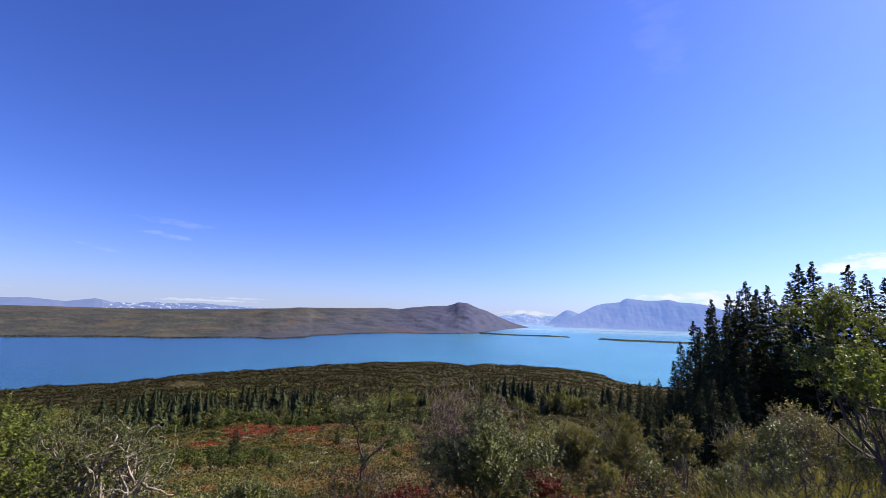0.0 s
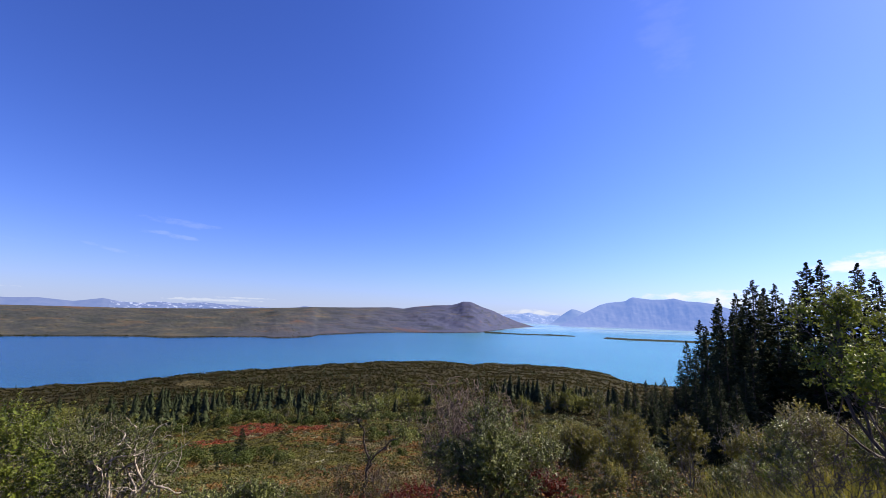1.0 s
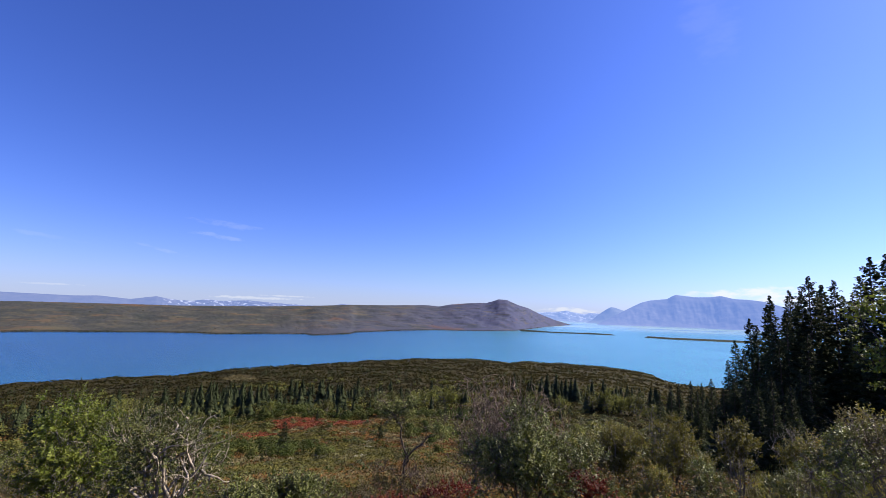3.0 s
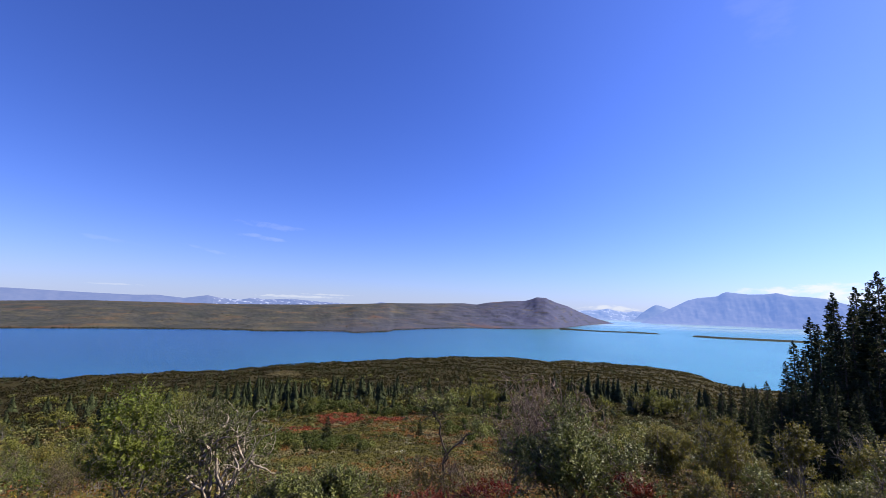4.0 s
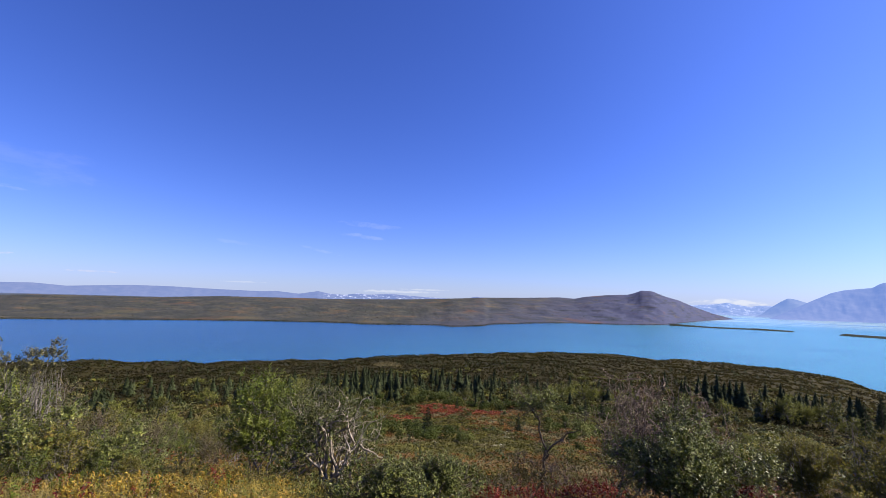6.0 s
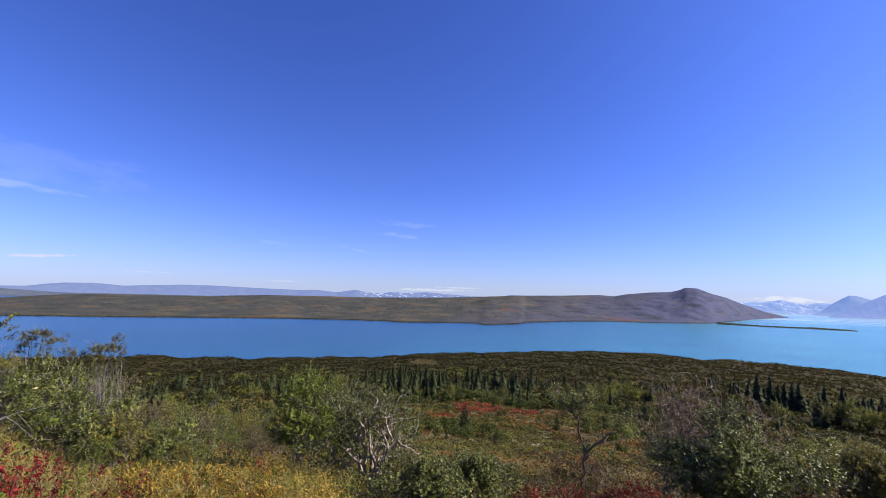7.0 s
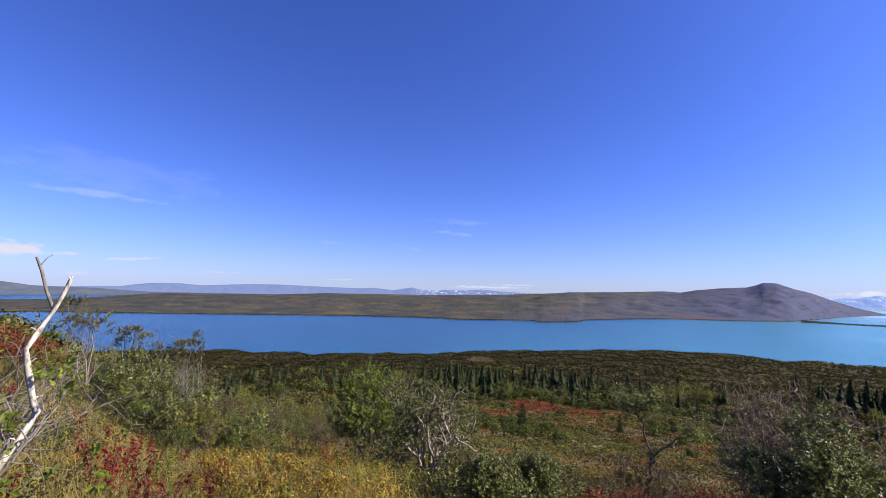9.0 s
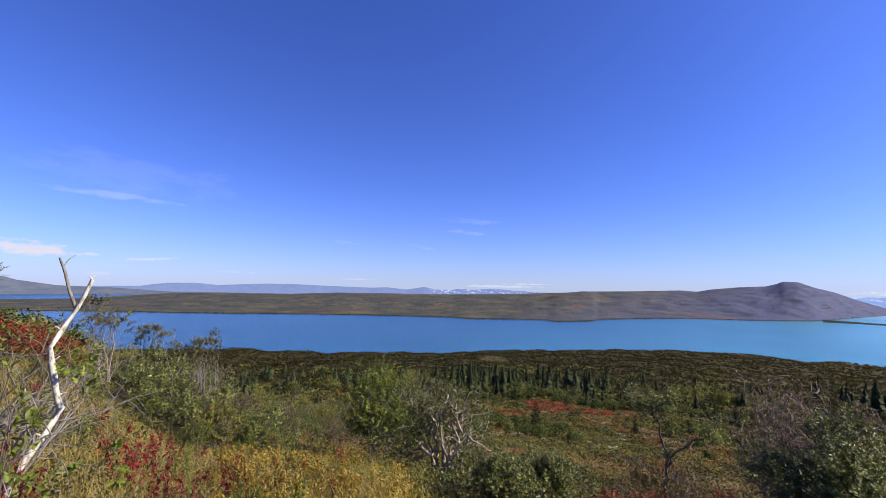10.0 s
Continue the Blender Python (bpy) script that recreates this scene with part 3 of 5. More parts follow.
# dark brush along the hill's waterline
az = rng.uniform(-8, 92, 3000)
r = EYE / np.tan(np.radians(-hill_shore(az))) + rng.uniform(1, 22, 3000)
x, y = polar(az, r)
p = Pile()
for k in range(3):
    leaf_quads(p, np.stack([x, y, rng.uniform(0.8, 3.6, 3000)], 1) + rng.normal(size=(3000, 3)) * [1.2, 1.2, 0.3], 2.4, rng, 0.7)
tagged(new("shore_brush", p.mesh("shore_brush", SCRUB, False)), "dark brush along the far waterline", "scrub", kind="stuff")
ridge_land("spit_land", ISLE, "thin wooded spit running out into the lake", -16.4, -4.8, 0.1, curve_of([(-16.4, -2.63), (-12.9, -2.64), (-9.3, -2.69), (-4.8, -2.66)]),
           curve_of([(-16.4, -2.61), (-16.0, -2.50), (-12.9, -2.45), (-12.5, -2.50), (-8.6, -2.54), (-4.8, -2.4)]), curve_of([(-20, 30), (0, 45)]), 1.0, "spit", 31)
ridge_land("islet_land", ISLE, "long flat wooded islet in the lake", -45, -19.5, 0.15, curve_of([(-45, -2.4), (-28.3, -2.64), (-22.3, -2.74), (-19.5, -2.69)]),
           curve_of([(-45, -2.2), (-28.3, -2.42), (-22.3, -2.52), (-20, -2.50), (-19.5, -2.68)]), curve_of([(-45, 40), (0, 40)]), 1.0, "island", 41)
ridge_land("left_shore_hill", HAZYHILL, "hill beyond a far arm of the lake, glowing blue-grey as haze", 56, 100, 0.3, curve_of([(56, -1.26), (100, -1.28)]),
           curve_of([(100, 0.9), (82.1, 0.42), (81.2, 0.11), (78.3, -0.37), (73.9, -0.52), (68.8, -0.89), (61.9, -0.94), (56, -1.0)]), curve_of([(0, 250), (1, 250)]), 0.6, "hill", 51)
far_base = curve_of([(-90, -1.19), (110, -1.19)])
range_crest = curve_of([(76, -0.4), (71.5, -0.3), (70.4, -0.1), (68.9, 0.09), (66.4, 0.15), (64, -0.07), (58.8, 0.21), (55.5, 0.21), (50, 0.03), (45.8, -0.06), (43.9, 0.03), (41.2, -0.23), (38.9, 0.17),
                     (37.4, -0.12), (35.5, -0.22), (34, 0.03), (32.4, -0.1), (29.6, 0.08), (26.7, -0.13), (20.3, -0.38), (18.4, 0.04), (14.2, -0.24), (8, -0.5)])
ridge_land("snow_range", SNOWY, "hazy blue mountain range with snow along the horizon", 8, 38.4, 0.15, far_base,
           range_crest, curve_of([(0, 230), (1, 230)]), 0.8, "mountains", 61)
ridge_land("blue_range", HAZYRANGE, "flat-topped hazy blue mountain range on the horizon", 38.3, 76, 0.15, far_base,
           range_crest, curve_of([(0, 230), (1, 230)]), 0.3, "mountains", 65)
ridge_land("distant_peaks", HAZYPEAK, "snowy peaks with a pale haze glow beyond the lake arm", -16, -5, 0.1, far_base,
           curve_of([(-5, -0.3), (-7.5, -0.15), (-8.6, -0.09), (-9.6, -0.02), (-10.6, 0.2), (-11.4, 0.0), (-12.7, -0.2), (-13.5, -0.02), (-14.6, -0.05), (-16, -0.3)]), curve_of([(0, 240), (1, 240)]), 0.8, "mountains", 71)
ridge_land("distant_cone", HAZYCONE, "cone-shaped mountain with a pale blue haze glow", -20, -12.6, 0.1, curve_of([(-20, -1.25), (-12, -1.25)]),
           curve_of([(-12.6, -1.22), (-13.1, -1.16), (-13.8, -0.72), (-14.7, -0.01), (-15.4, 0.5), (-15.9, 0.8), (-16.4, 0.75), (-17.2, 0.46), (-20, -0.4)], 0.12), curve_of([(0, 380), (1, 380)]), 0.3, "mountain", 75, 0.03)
ridge_land("far_mountain", MOUNT, "big rocky mountain rising from the far lake shore, glowing blue as haze", -60, -14.2, 0.08, curve_of([(-60, -1.25), (-30, -1.29), (-26, -1.29), (-19, -1.35), (-15, -1.41), (-14, -1.42)]),
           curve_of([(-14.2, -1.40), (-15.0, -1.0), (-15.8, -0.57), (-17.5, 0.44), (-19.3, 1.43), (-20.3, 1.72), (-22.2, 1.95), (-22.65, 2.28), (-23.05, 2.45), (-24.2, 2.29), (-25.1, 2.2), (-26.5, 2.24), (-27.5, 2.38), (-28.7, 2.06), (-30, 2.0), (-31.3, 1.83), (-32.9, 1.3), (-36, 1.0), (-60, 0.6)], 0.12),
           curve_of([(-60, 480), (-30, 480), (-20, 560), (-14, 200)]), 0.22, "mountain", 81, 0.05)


# ---------------------------------------------------------------- plants
def grow(lines, base, way, length, rad, depth, rng, tips, kids=4, bend=0.25, lift=0.1, fork=0.6, sides=5, thin=0.004):
    """A branch that wanders, thins and forks; its outermost twigs are noted in tips."""
    n = 5 if depth > 0 else 3
    pts, d = [np.array(base, float)], np.array(way, float)
    for _ in range(n):
        d = d + rng.normal(size=3) * bend + [0, 0, lift]
        d /= np.linalg.norm(d)
        pts.append(pts[-1] + d * length / n)
    pts = np.array(pts)
    lines.append((pts, np.linspace(rad, rad * (0.5 if depth else 0.4), n + 1), sides if depth > 1 else 3))
    if depth == 0:
        tips.append(pts[1:])
        return
    for k in range(kids):
        i = rng.integers(2, n + 1) if k else n
        side = rng.normal(size=3)
        way2 = d * (1 - fork) + side / np.linalg.norm(side) * fork
        grow(lines, pts[i], way2, length * rng.uniform(0.45, 0.75), max(rad * 0.55, thin), depth - 1, rng, tips, kids, bend, lift, fork, sides, thin)


def shrub(name, seed, height, width, stems, depth, kids, leaf, count, leaf_mat, twig_mat, label, cat="shrub", slim=0.55, twig=0.012, bend=0.25, leaf_bias=0.0, group="", thin=0.004, fine=True, lobes=22, strays=0.2):
    """A shrub of several stems from one foot: twigs and, where it has any, leaves. Built at the origin."""
    rng = np.random.default_rng(seed)
    ob = empty(name, Matrix())
    all_lines, tips = [], []
    for k in range(stems):
        lines = []
        all_lines.append(lines)
        a = 2 * np.pi * (k + rng.uniform(-0.3, 0.3)) / stems
        lean = rng.uniform(0.15, 1.0) * width * 0.5 / height
        way = np.array([np.cos(a) * lean, np.sin(a) * lean, 1.0])
        foot = np.array([np.cos(a), np.sin(a), 0]) * 0.05 * width + [0, 0, -0.08]
        grow(lines, foot, way / np.linalg.norm(way), height * rng.uniform(0.5, 0.72), twig * rng.uniform(0.8, 1.3), depth, rng, tips, kids, bend, 0.06, 0.6, 5, thin)
    pts = np.concatenate(tips)
    k_h = height / np.percentile(pts[:, 2], 99.5)
    k_w = width * 0.5 / np.percentile(np.hypot(pts[:, 0], pts[:, 1]), 96)
    sc = np.array([k_w, k_w, k_h])

    def fitted(p):
        """Scales p to the shrub's size and keeps the longest shoots near its top."""
        p = p * sc
        over = np.maximum(p[:, 2] - 0.9 * height, 0)
        return p - over[:, None] * [0, 0, 0.65]

    for lines in all_lines:
        wood = Pile()
        for line, girth_, sides_ in lines:
            tube(wood, fitted(line), girth_, sides_)
        part("stem", wood, twig_mat, ob)
    if count:
        pts = fitted(pts)
        pts = pts[(pts[:, 2] > leaf_bias * height) & (pts[:, 2] < 1.03 * height)]
        m = max(10, count // 13)
        outer = np.argsort(pts[:, 2] / height + np.hypot(pts[:, 0], pts[:, 1]) / width + rng.random(len(pts)) * 0.6)
        outer = outer[len(outer) // 3:]
        heads = pts[outer][rng.integers(0, len(outer), lobes)]
        own = rng.integers(0, lobes, m)
        ball = width * rng.uniform(0.10, 0.2, lobes)[own]
        mid = unit((heads[own] - [0, 0, height * 0.4]) / [width, width, height])
        d = unit(rng.normal(size=(m, 3)) * 0.8 + mid * 0.5 + [0, 0, 0.4])
        root = heads[own] + d * (ball * rng.uniform(0.55, 1.0, m))[:, None] - mid * ball[:, None] * 0.5
        stray = rng.random(m) < strays
        root[stray] = pts[rng.integers(0, len(pts), stray.sum())]
        root[:, 2] = np.maximum(root[:, 2], 0.05 * height)
        lv, sprigs = Pile(), Pile()
        shoots(lv, sprigs, root, d * 0.9 + [0, 0, 0.35] + rng.normal(size=(m, 3)) * 0.3, leaf * rng.uniform(1.8, 4.4, m), leaf, 13, rng, slim, fine)
        tagged(part("twigwork", sprigs, twig_mat, ob), kind="stuff")
        part("foliage", lv, leaf_mat, ob)
    return tagged(ob, label, cat, group)


def spruce(name, seed, height, width, label, whorls=52, per=9, fronds=15, bare=0.04, group=""):
    """A narrow northern spruce: a tapered trunk and drooping, ragged branches set with needle sprays."""
    rng = np.random.default_rng(seed)
    ob = empty(name, Matrix())
    wood, boughs, lv = Pile(), Pile(), Pile()
    z = np.linspace(-0.2, height, 9)
    bx, by = np.cumsum(rng.normal(size=9) * 0.012 * height / 9), np.cumsum(rng.normal(size=9) * 0.012 * height / 9)
    tube(wood, np.stack([bx, by, z], 1), np.linspace(height * 0.013, 0.012, 9), 7)
    tri = []
    total = whorls * per
    knots = rng.uniform(0.68, 1.15, 26)
    lump = lambda h: np.interp(h, np.linspace(0, 1, 26), knots)
    tones = []
    for w in range(total):
        u = bare + (1 - bare) * ((w + rng.random()) / total) ** 1.12
        zz = height * u
        reach = width * 0.5 * (1 - u) ** 0.85 * lump(u) + 0.035 * width * (u < 0.96)
        a = rng.uniform(0, 2 * np.pi)
        tones.append(np.full(fronds * 4, np.clip(rng.normal(0.45, 0.2), 0, 1)))
        L = reach * rng.uniform(0.45, 1.25)
        cx, cy = np.interp(zz, z, bx), np.interp(zz, z, by)
        s = np.linspace(0, 1, 4)
        droop = rng.uniform(0.2, 0.55)
        dz = (-droop * s + 0.4 * s * s) * L * (1.35 - u) + 0.35 * s * L * (u > 0.88)
        line = np.stack([cx + np.cos(a) * L * s, cy + np.sin(a) * L * s, zz + dz], 1)
        if w % 3 == 0:
            tube(boughs, line, np.linspace(0.016, 0.004, 4) * (height / 7) ** 0.5, 3)
        f = rng.uniform(0.1, 1.0, fronds) ** 0.75
        p = np.stack([np.interp(f, s, line[:, i]) for i in range(3)], 1)
        side = np.where(rng.random(fronds) < 0.5, 1, -1)
        aa = a + side * rng.uniform(0.1, 1.3, fronds)
        fl = (L * (0.10 + 0.19 * (1 - f)) + 0.075) * rng.uniform(0.7, 1.2, fronds)
        d = np.stack([np.cos(aa), np.sin(aa), rng.uniform(-0.7, 0.15, fronds)], 1)
        lat = np.stack([-np.sin(aa), np.cos(aa), rng.normal(size=fronds) * 0.9], 1)
        wdt = (fl * 0.17)[:, None]
        tri.append(np.stack([p, p + d * fl[:, None] * 0.5 + lat * wdt, p + d * fl[:, None], p + d * fl[:, None] * 0.5 - lat * wdt], 1))
    t = np.concatenate(tri)
    lv.add(t.reshape(-1, 3), np.arange(len(t) * 4).reshape(-1, 4), np.concatenate(tones))
    part("trunk", wood, BROWNBARK, ob)
    tagged(part("branchwood", boughs, BROWNBARK, ob), kind="stuff")
    part("crown", lv, NEEDLE, ob)
    return tagged(ob, label, "tree", group)


def put(ob, m):
    """Sets the first of a kind down at its place."""
    ob.matrix_world = m
    return ob


def clumps(pile, x, y, h, w, per, leaf, rng, slim=0.7, lobes=5, tone=None, loose=0.45):
    """Many leafy shrubs at once, each a heap of rounded lobes with leaves over their outsides."""
    m = len(x)
    z = ground_z(x, y)
    tone = rng.random(m) if tone is None else tone
    lob = unit(rng.normal(size=(m, lobes, 3))) * rng.uniform(0.1, 0.36, (m, lobes, 1)) * [1, 1, 0.7] + [0, 0, 0.42]
    lob[:, 0] = [0, 0, 0.5]
    ball = rng.uniform(0.17, 0.32, (m, lobes))
    ball[:, 0] = 0.36
    lob[..., 2] = np.maximum(lob[..., 2], 0.12)
    pick = rng.integers(0, lobes, (m, per))
    rows = np.arange(m)[:, None]
    d = unit(rng.normal(size=(m, per, 3)) + [0, 0, 0.45])
    q = lob[rows, pick] + d * (ball[rows, pick] * rng.uniform(0.82, 1.1, (m, per)))[..., None]
    q[..., 2] = np.abs(q[..., 2])
    c = np.stack([x[:, None] + q[..., 0] * w[:, None], y[:, None] + q[..., 1] * w[:, None], z[:, None] + q[..., 2] * h[:, None]], -1).reshape(-1, 3)
    n = m * per
    out = (d / np.stack([w, w, h], -1)[:, None] * w[:, None, None]).reshape(-1, 3)
    out = unit(out) + rng.normal(size=(n, 3)) * loose + [0, 0, 0.15]
    size = np.repeat(leaf, per) if np.ndim(leaf) else leaf
    s = (size * rng.uniform(0.6, 1.4, n))[:, None]
    a = unit(np.cross(out, rng.normal(size=(n, 3))))
    b = unit(np.cross(out, a))
    v = np.stack([c - a * s * 0.5, c + b * s * slim * 0.5, c + a * s * 0.5, c - b * s * slim * 0.5], 1)
    shade = np.clip(tone[:, None] + rng.normal(size=(m, lobes))[rows, pick] * 0.10, 0, 1)
    pile.add(v.reshape(-1, 3), np.arange(n * 4).reshape(n, 4), np.repeat(shade.ravel(), 4))


def far_spruces(pile, x, y, h, w, per, rng):
    m = len(x)
    z = ground_z(x, y)
    u = rng.uniform(0.04, 1.0, (m, per)) ** 1.1
    a = rng.uniform(0, 2 * np.pi, (m, per))
    L = (1 - u) ** 0.8 * (w[:, None] * 0.5) * rng.uniform(0.6, 1.25, (m, per)) + 0.03 * w[:, None]
    root = np.stack([np.broadcast_to(x[:, None], u.shape), np.broadcast_to(y[:, None], u.shape), z[:, None] + u * h[:, None]], -1)
    root[..., 2] += 0.06 * h[:, None]
    half = 0.42
    t1 = root + np.stack([np.cos(a - half) * L, np.sin(a - half) * L, -0.09 * h[:, None] - 0.3 * L], -1)
    t2 = root + np.stack([np.cos(a + half) * L, np.sin(a + half) * L, -0.09 * h[:, None] - 0.3 * L], -1)
    v = np.stack([root, t1, t2], 2).reshape(-1, 3)
    pile.add(v, np.arange(len(v)).reshape(-1, 3), np.repeat(np.clip(rng.normal(0.45, 0.22, m), 0, 1), per * 3))


def strew(n, az0, az1, r0, r1, rng, power=1.0):
    """Places spread over a sector of the slope."""
    az = rng.uniform(az0, az1, n)
    r = (r0 ** power + rng.random(n) * (r1 ** power - r0 ** power)) ** (1 / power)
    x, y = polar(az, r)
    return x, y, r, az


rng = np.random.default_rng(5)

# ---- far woods: scrub and small spruces down to the shore
def rim_of(az):
    return 85.0 / np.tan(np.radians(RIM(az)))


x, y, r, az = strew(38000, -40, 90, 190, 840, rng, 0.9)
glade = ((az - 29.7) / 1.9) ** 2 + ((r - 490) / 20) ** 2 < 1
ok = (r < rim_of(az) * 0.99) & ~glade
x, y, r = x[ok], y[ok], r[ok]
pl = Pile()
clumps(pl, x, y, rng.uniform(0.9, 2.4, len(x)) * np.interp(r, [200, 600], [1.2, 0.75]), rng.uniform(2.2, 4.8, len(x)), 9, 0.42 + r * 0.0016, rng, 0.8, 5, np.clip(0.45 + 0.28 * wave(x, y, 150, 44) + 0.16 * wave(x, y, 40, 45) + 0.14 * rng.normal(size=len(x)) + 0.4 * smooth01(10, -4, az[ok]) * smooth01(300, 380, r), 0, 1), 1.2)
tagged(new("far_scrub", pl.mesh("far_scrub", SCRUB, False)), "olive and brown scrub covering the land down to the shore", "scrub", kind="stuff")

x, y, r, az = strew(6000, -40, 90, 215, 830, rng, 1.0)
grove = wave(x, y, 170, 21) + 0.6 * wave(x, y, 60, 22)
ok = (r < rim_of(az) * 0.995) & (grove > -0.05 + 0.3 * rng.normal(size=len(x)))
x, y, r = x[ok], y[ok], r[ok]
pl = Pile()
hh = rng.uniform(2.0, 5.6, len(x)) * np.interp(r, [200, 350, 800], [1.5, 1.1, 0.85])
far_spruces(pl, x, y, hh, hh * rng.uniform(0.45, 0.7, len(x)), 26, rng)
tagged(new("far_spruce_woods", pl.mesh("far_spruce_woods", NEEDLE, False)), "dark spruces scattered through the shore woods", "woods", kind="stuff")

x, y, r, az = strew(260, 27.8, 31.6, 470, 510, rng)
ok = ((az - 29.7) / 1.9) ** 2 + ((r - 490) / 24) ** 2 + 0.4 * wave(x, y, 15, 8) < 0.9
pl = Pile()
clumps(pl, x[ok], y[ok], np.full(ok.sum(), 0.6), np.full(ok.sum(), 5.0), 18, 0.9, rng)
tagged(new("golden_glade", pl.mesh("golden_glade", HEATHERS[2][2], False)), "small glade of golden grass in the shore woods", "grass", kind="stuff")

# yellow-green birches in drifts through the woods
x, y, r, az = strew(1500, -26, 84, 185, 420, rng, 1.0)
ok = wave(x, y, 90, 33) + 0.5 * wave(x, y, 40, 34) > 0.2
x, y, r = x[ok], y[ok], r[ok]
pl = Pile()
size = rng.uniform(2.0, 4.2, len(x))
clumps(pl, x, y, size, size * rng.uniform(1.2, 1.9, len(x)), 90, 0.26 + r * 0.0016, rng, 0.8, 7)
tagged(new("birch_woods", pl.mesh("birch_woods", YELLOWTREE, False)), "drifts of yellow-green birches among the spruces", "woods", kind="stuff")

# ---- the spruce stands beyond the clearing
pl = Pile()
for n, a0, a1, r0, r1, h0, h1 in ((230, 16, 35, 192, 290, 4, 13), (40, 34, 38, 196, 250, 3, 8), (190, 38, 72, 185, 330, 3, 10.5), (210, -27, -6, 258, 335, 6, 16), (22, -6, 10, 222, 262, 5, 11), (110, -3, 16, 250, 330, 3, 8), (90, -26, 70, 130, 200, 2.5, 5.5)):
    x, y, r, az = strew(n, a0, a1, r0, r1, rng)
    r = r + 16 * wave(az * 3, az * 0, 14, 57) + rng.normal(size=n) * 8
    x, y = polar(az + rng.normal(size=n) * 1.2, r)
    ok = (wave(x, y, 45, 55) + 0.5 * rng.normal(size=n) > -0.2) & ~((az > 2) & (az < 31) & (r < 176))
    x, y = x[ok], y[ok]
    hh = h0 + (h1 - h0) * rng.random(len(x)) ** 1.6
    far_spruces(pl, x, y, hh, hh * rng.uniform(0.38, 0.6, len(x)), 190, rng)
tagged(new("spruce_stand", pl.mesh("spruce_stand", NEEDLE, False)), "dense stand of dark narrow spruces beyond the clearing", "woods", kind="stuff")

# ---- shrubs of the middle slope
def clearing(az, r):
    return (az > 1) & (az < 31) & (r > 24) & (r < 172)


x, y, r, az = strew(5600, -36, 88, 26, 235, rng, 0.95)
ok = ~clearing(az, r) | (rng.random(len(x)) < 0.03)
ok &= ~((az < -27) & (r > 60))
x, y, r, az = x[ok], y[ok], r[ok], az[ok]
size = rng.uniform(0.8, 2.4, len(x)) * np.interp(r, [30, 90, 200], [0.6, 0.9, 1.3])
tone = wave(x, y, 55, 66) + 0.5 * rng.normal(size=len(x))
for name, mat, lo, hi, lab in (("slope_shrubs", MIDSHRUB, -0.4, 9, "green and yellowing alder and willow thicket on the slope"), ("olive_shrubs", SCRUB, -0.9, -0.4, "dark olive brush on the slope"), ("golden_shrubs", YELLOWTREE, -9, -0.9, "golden birch scrub on the slope")):
    g = (tone > lo) & (tone <= hi)
    pl = Pile()
    clumps(pl, x[g], y[g], size[g], size[g] * rng.uniform(1.2, 2.2, g.sum()), 46, 0.10 + r[g] * 0.003, rng)
    tagged(new(name, pl.mesh(name, mat, False)), lab, "thicket", kind="stuff")

# rusty dwarf birch through the thicket
x, y, r, az = strew(80, 44, 78, 16, 75, rng, 0.8)
pl = Pile()
clumps(pl, x, y, rng.uniform(0.5, 1.2, len(x)) * np.interp(r, [16, 70], [0.8, 1.5]), rng.uniform(1.0, 2.6, len(x)), 120, 0.05 + r * 0.003, rng, 0.6, 6)
tagged(new("rust_scrub", pl.mesh("rust_scrub", RUSTLEAF, False)), "rust-red dwarf birch scattered through the thicket", "scrub", kind="stuff")

# sunlit willow scrub on the slope below the shoulder
x, y, r, az = strew(130, -24, -5, 55, 190, rng)
size = rng.uniform(1.0, 2.6, len(x)) * np.interp(r, [55, 190], [0.8, 1.4])
pl = Pile()
clumps(pl, x, y, size, size * rng.uniform(1.4, 2.4, len(x)), 130, 0.10 + r * 0.0026, rng, 0.7, 6)
tagged(new("golden_willows", pl.mesh("golden_willows", YELLOWTREE, False)), "yellow-green willow scrub on the slope below the spruces", "thicket", kind="stuff")

# shrub belt along the far side of the clearing
x, y, r, az = strew(230, -4, 36, 166, 196, rng)
size = rng.uniform(1.6, 4.2, len(x))
pl = Pile()
clumps(pl, x, y, size, size * rng.uniform(1.1, 1.7, len(x)), 230, 0.5, rng, 0.7, 7)
tagged(new("willow_belt", pl.mesh("willow_belt", WILLOWGREEN, False)), "belt of green willows along the clearing's edge", "thicket", kind="stuff")

# low shrubs dotted over the clearing
x, y, r, az = strew(420, -6, 36, 18, 165, rng, 0.8)
size = rng.uniform(0.35, 1.25, len(x)) * np.interp(r, [24, 150], [0.6, 1.4])
pl = Pile()
clumps(pl, x, y, size, size * rng.uniform(1.4, 2.6, len(x)), 110, 0.06 + r * 0.0024, rng, 0.6, 6)
tagged(new("clearing_scrub", pl.mesh("clearing_scrub", MIDSHRUB, False)), "low green scrub dotted over the clearing", "scrub", kind="stuff")

# willow clumps in the clearing
x, y, r, az = strew(24, 18.7, 31, 74, 96, rng)
x2, y2, r2, az2 = strew(14, 29.5, 36, 70, 150, rng)
x3, y3, r3, az3 = strew(16, 0, 12, 60, 150, rng)
x, y, r = np.concatenate([x, x2, x3]), np.concatenate([y, y2, y3]), np.concatenate([r, r2, r3])
size = rng.uniform(1.6, 3.4, len(x)) * np.where((np.arange(len(x)) < 24), 1.25, 0.9)
pl = Pile()
clumps(pl, x, y, size, size * rng.uniform(0.9, 1.4, len(x)), 300, 0.09 + r * 0.0027, rng, 0.6, 7)
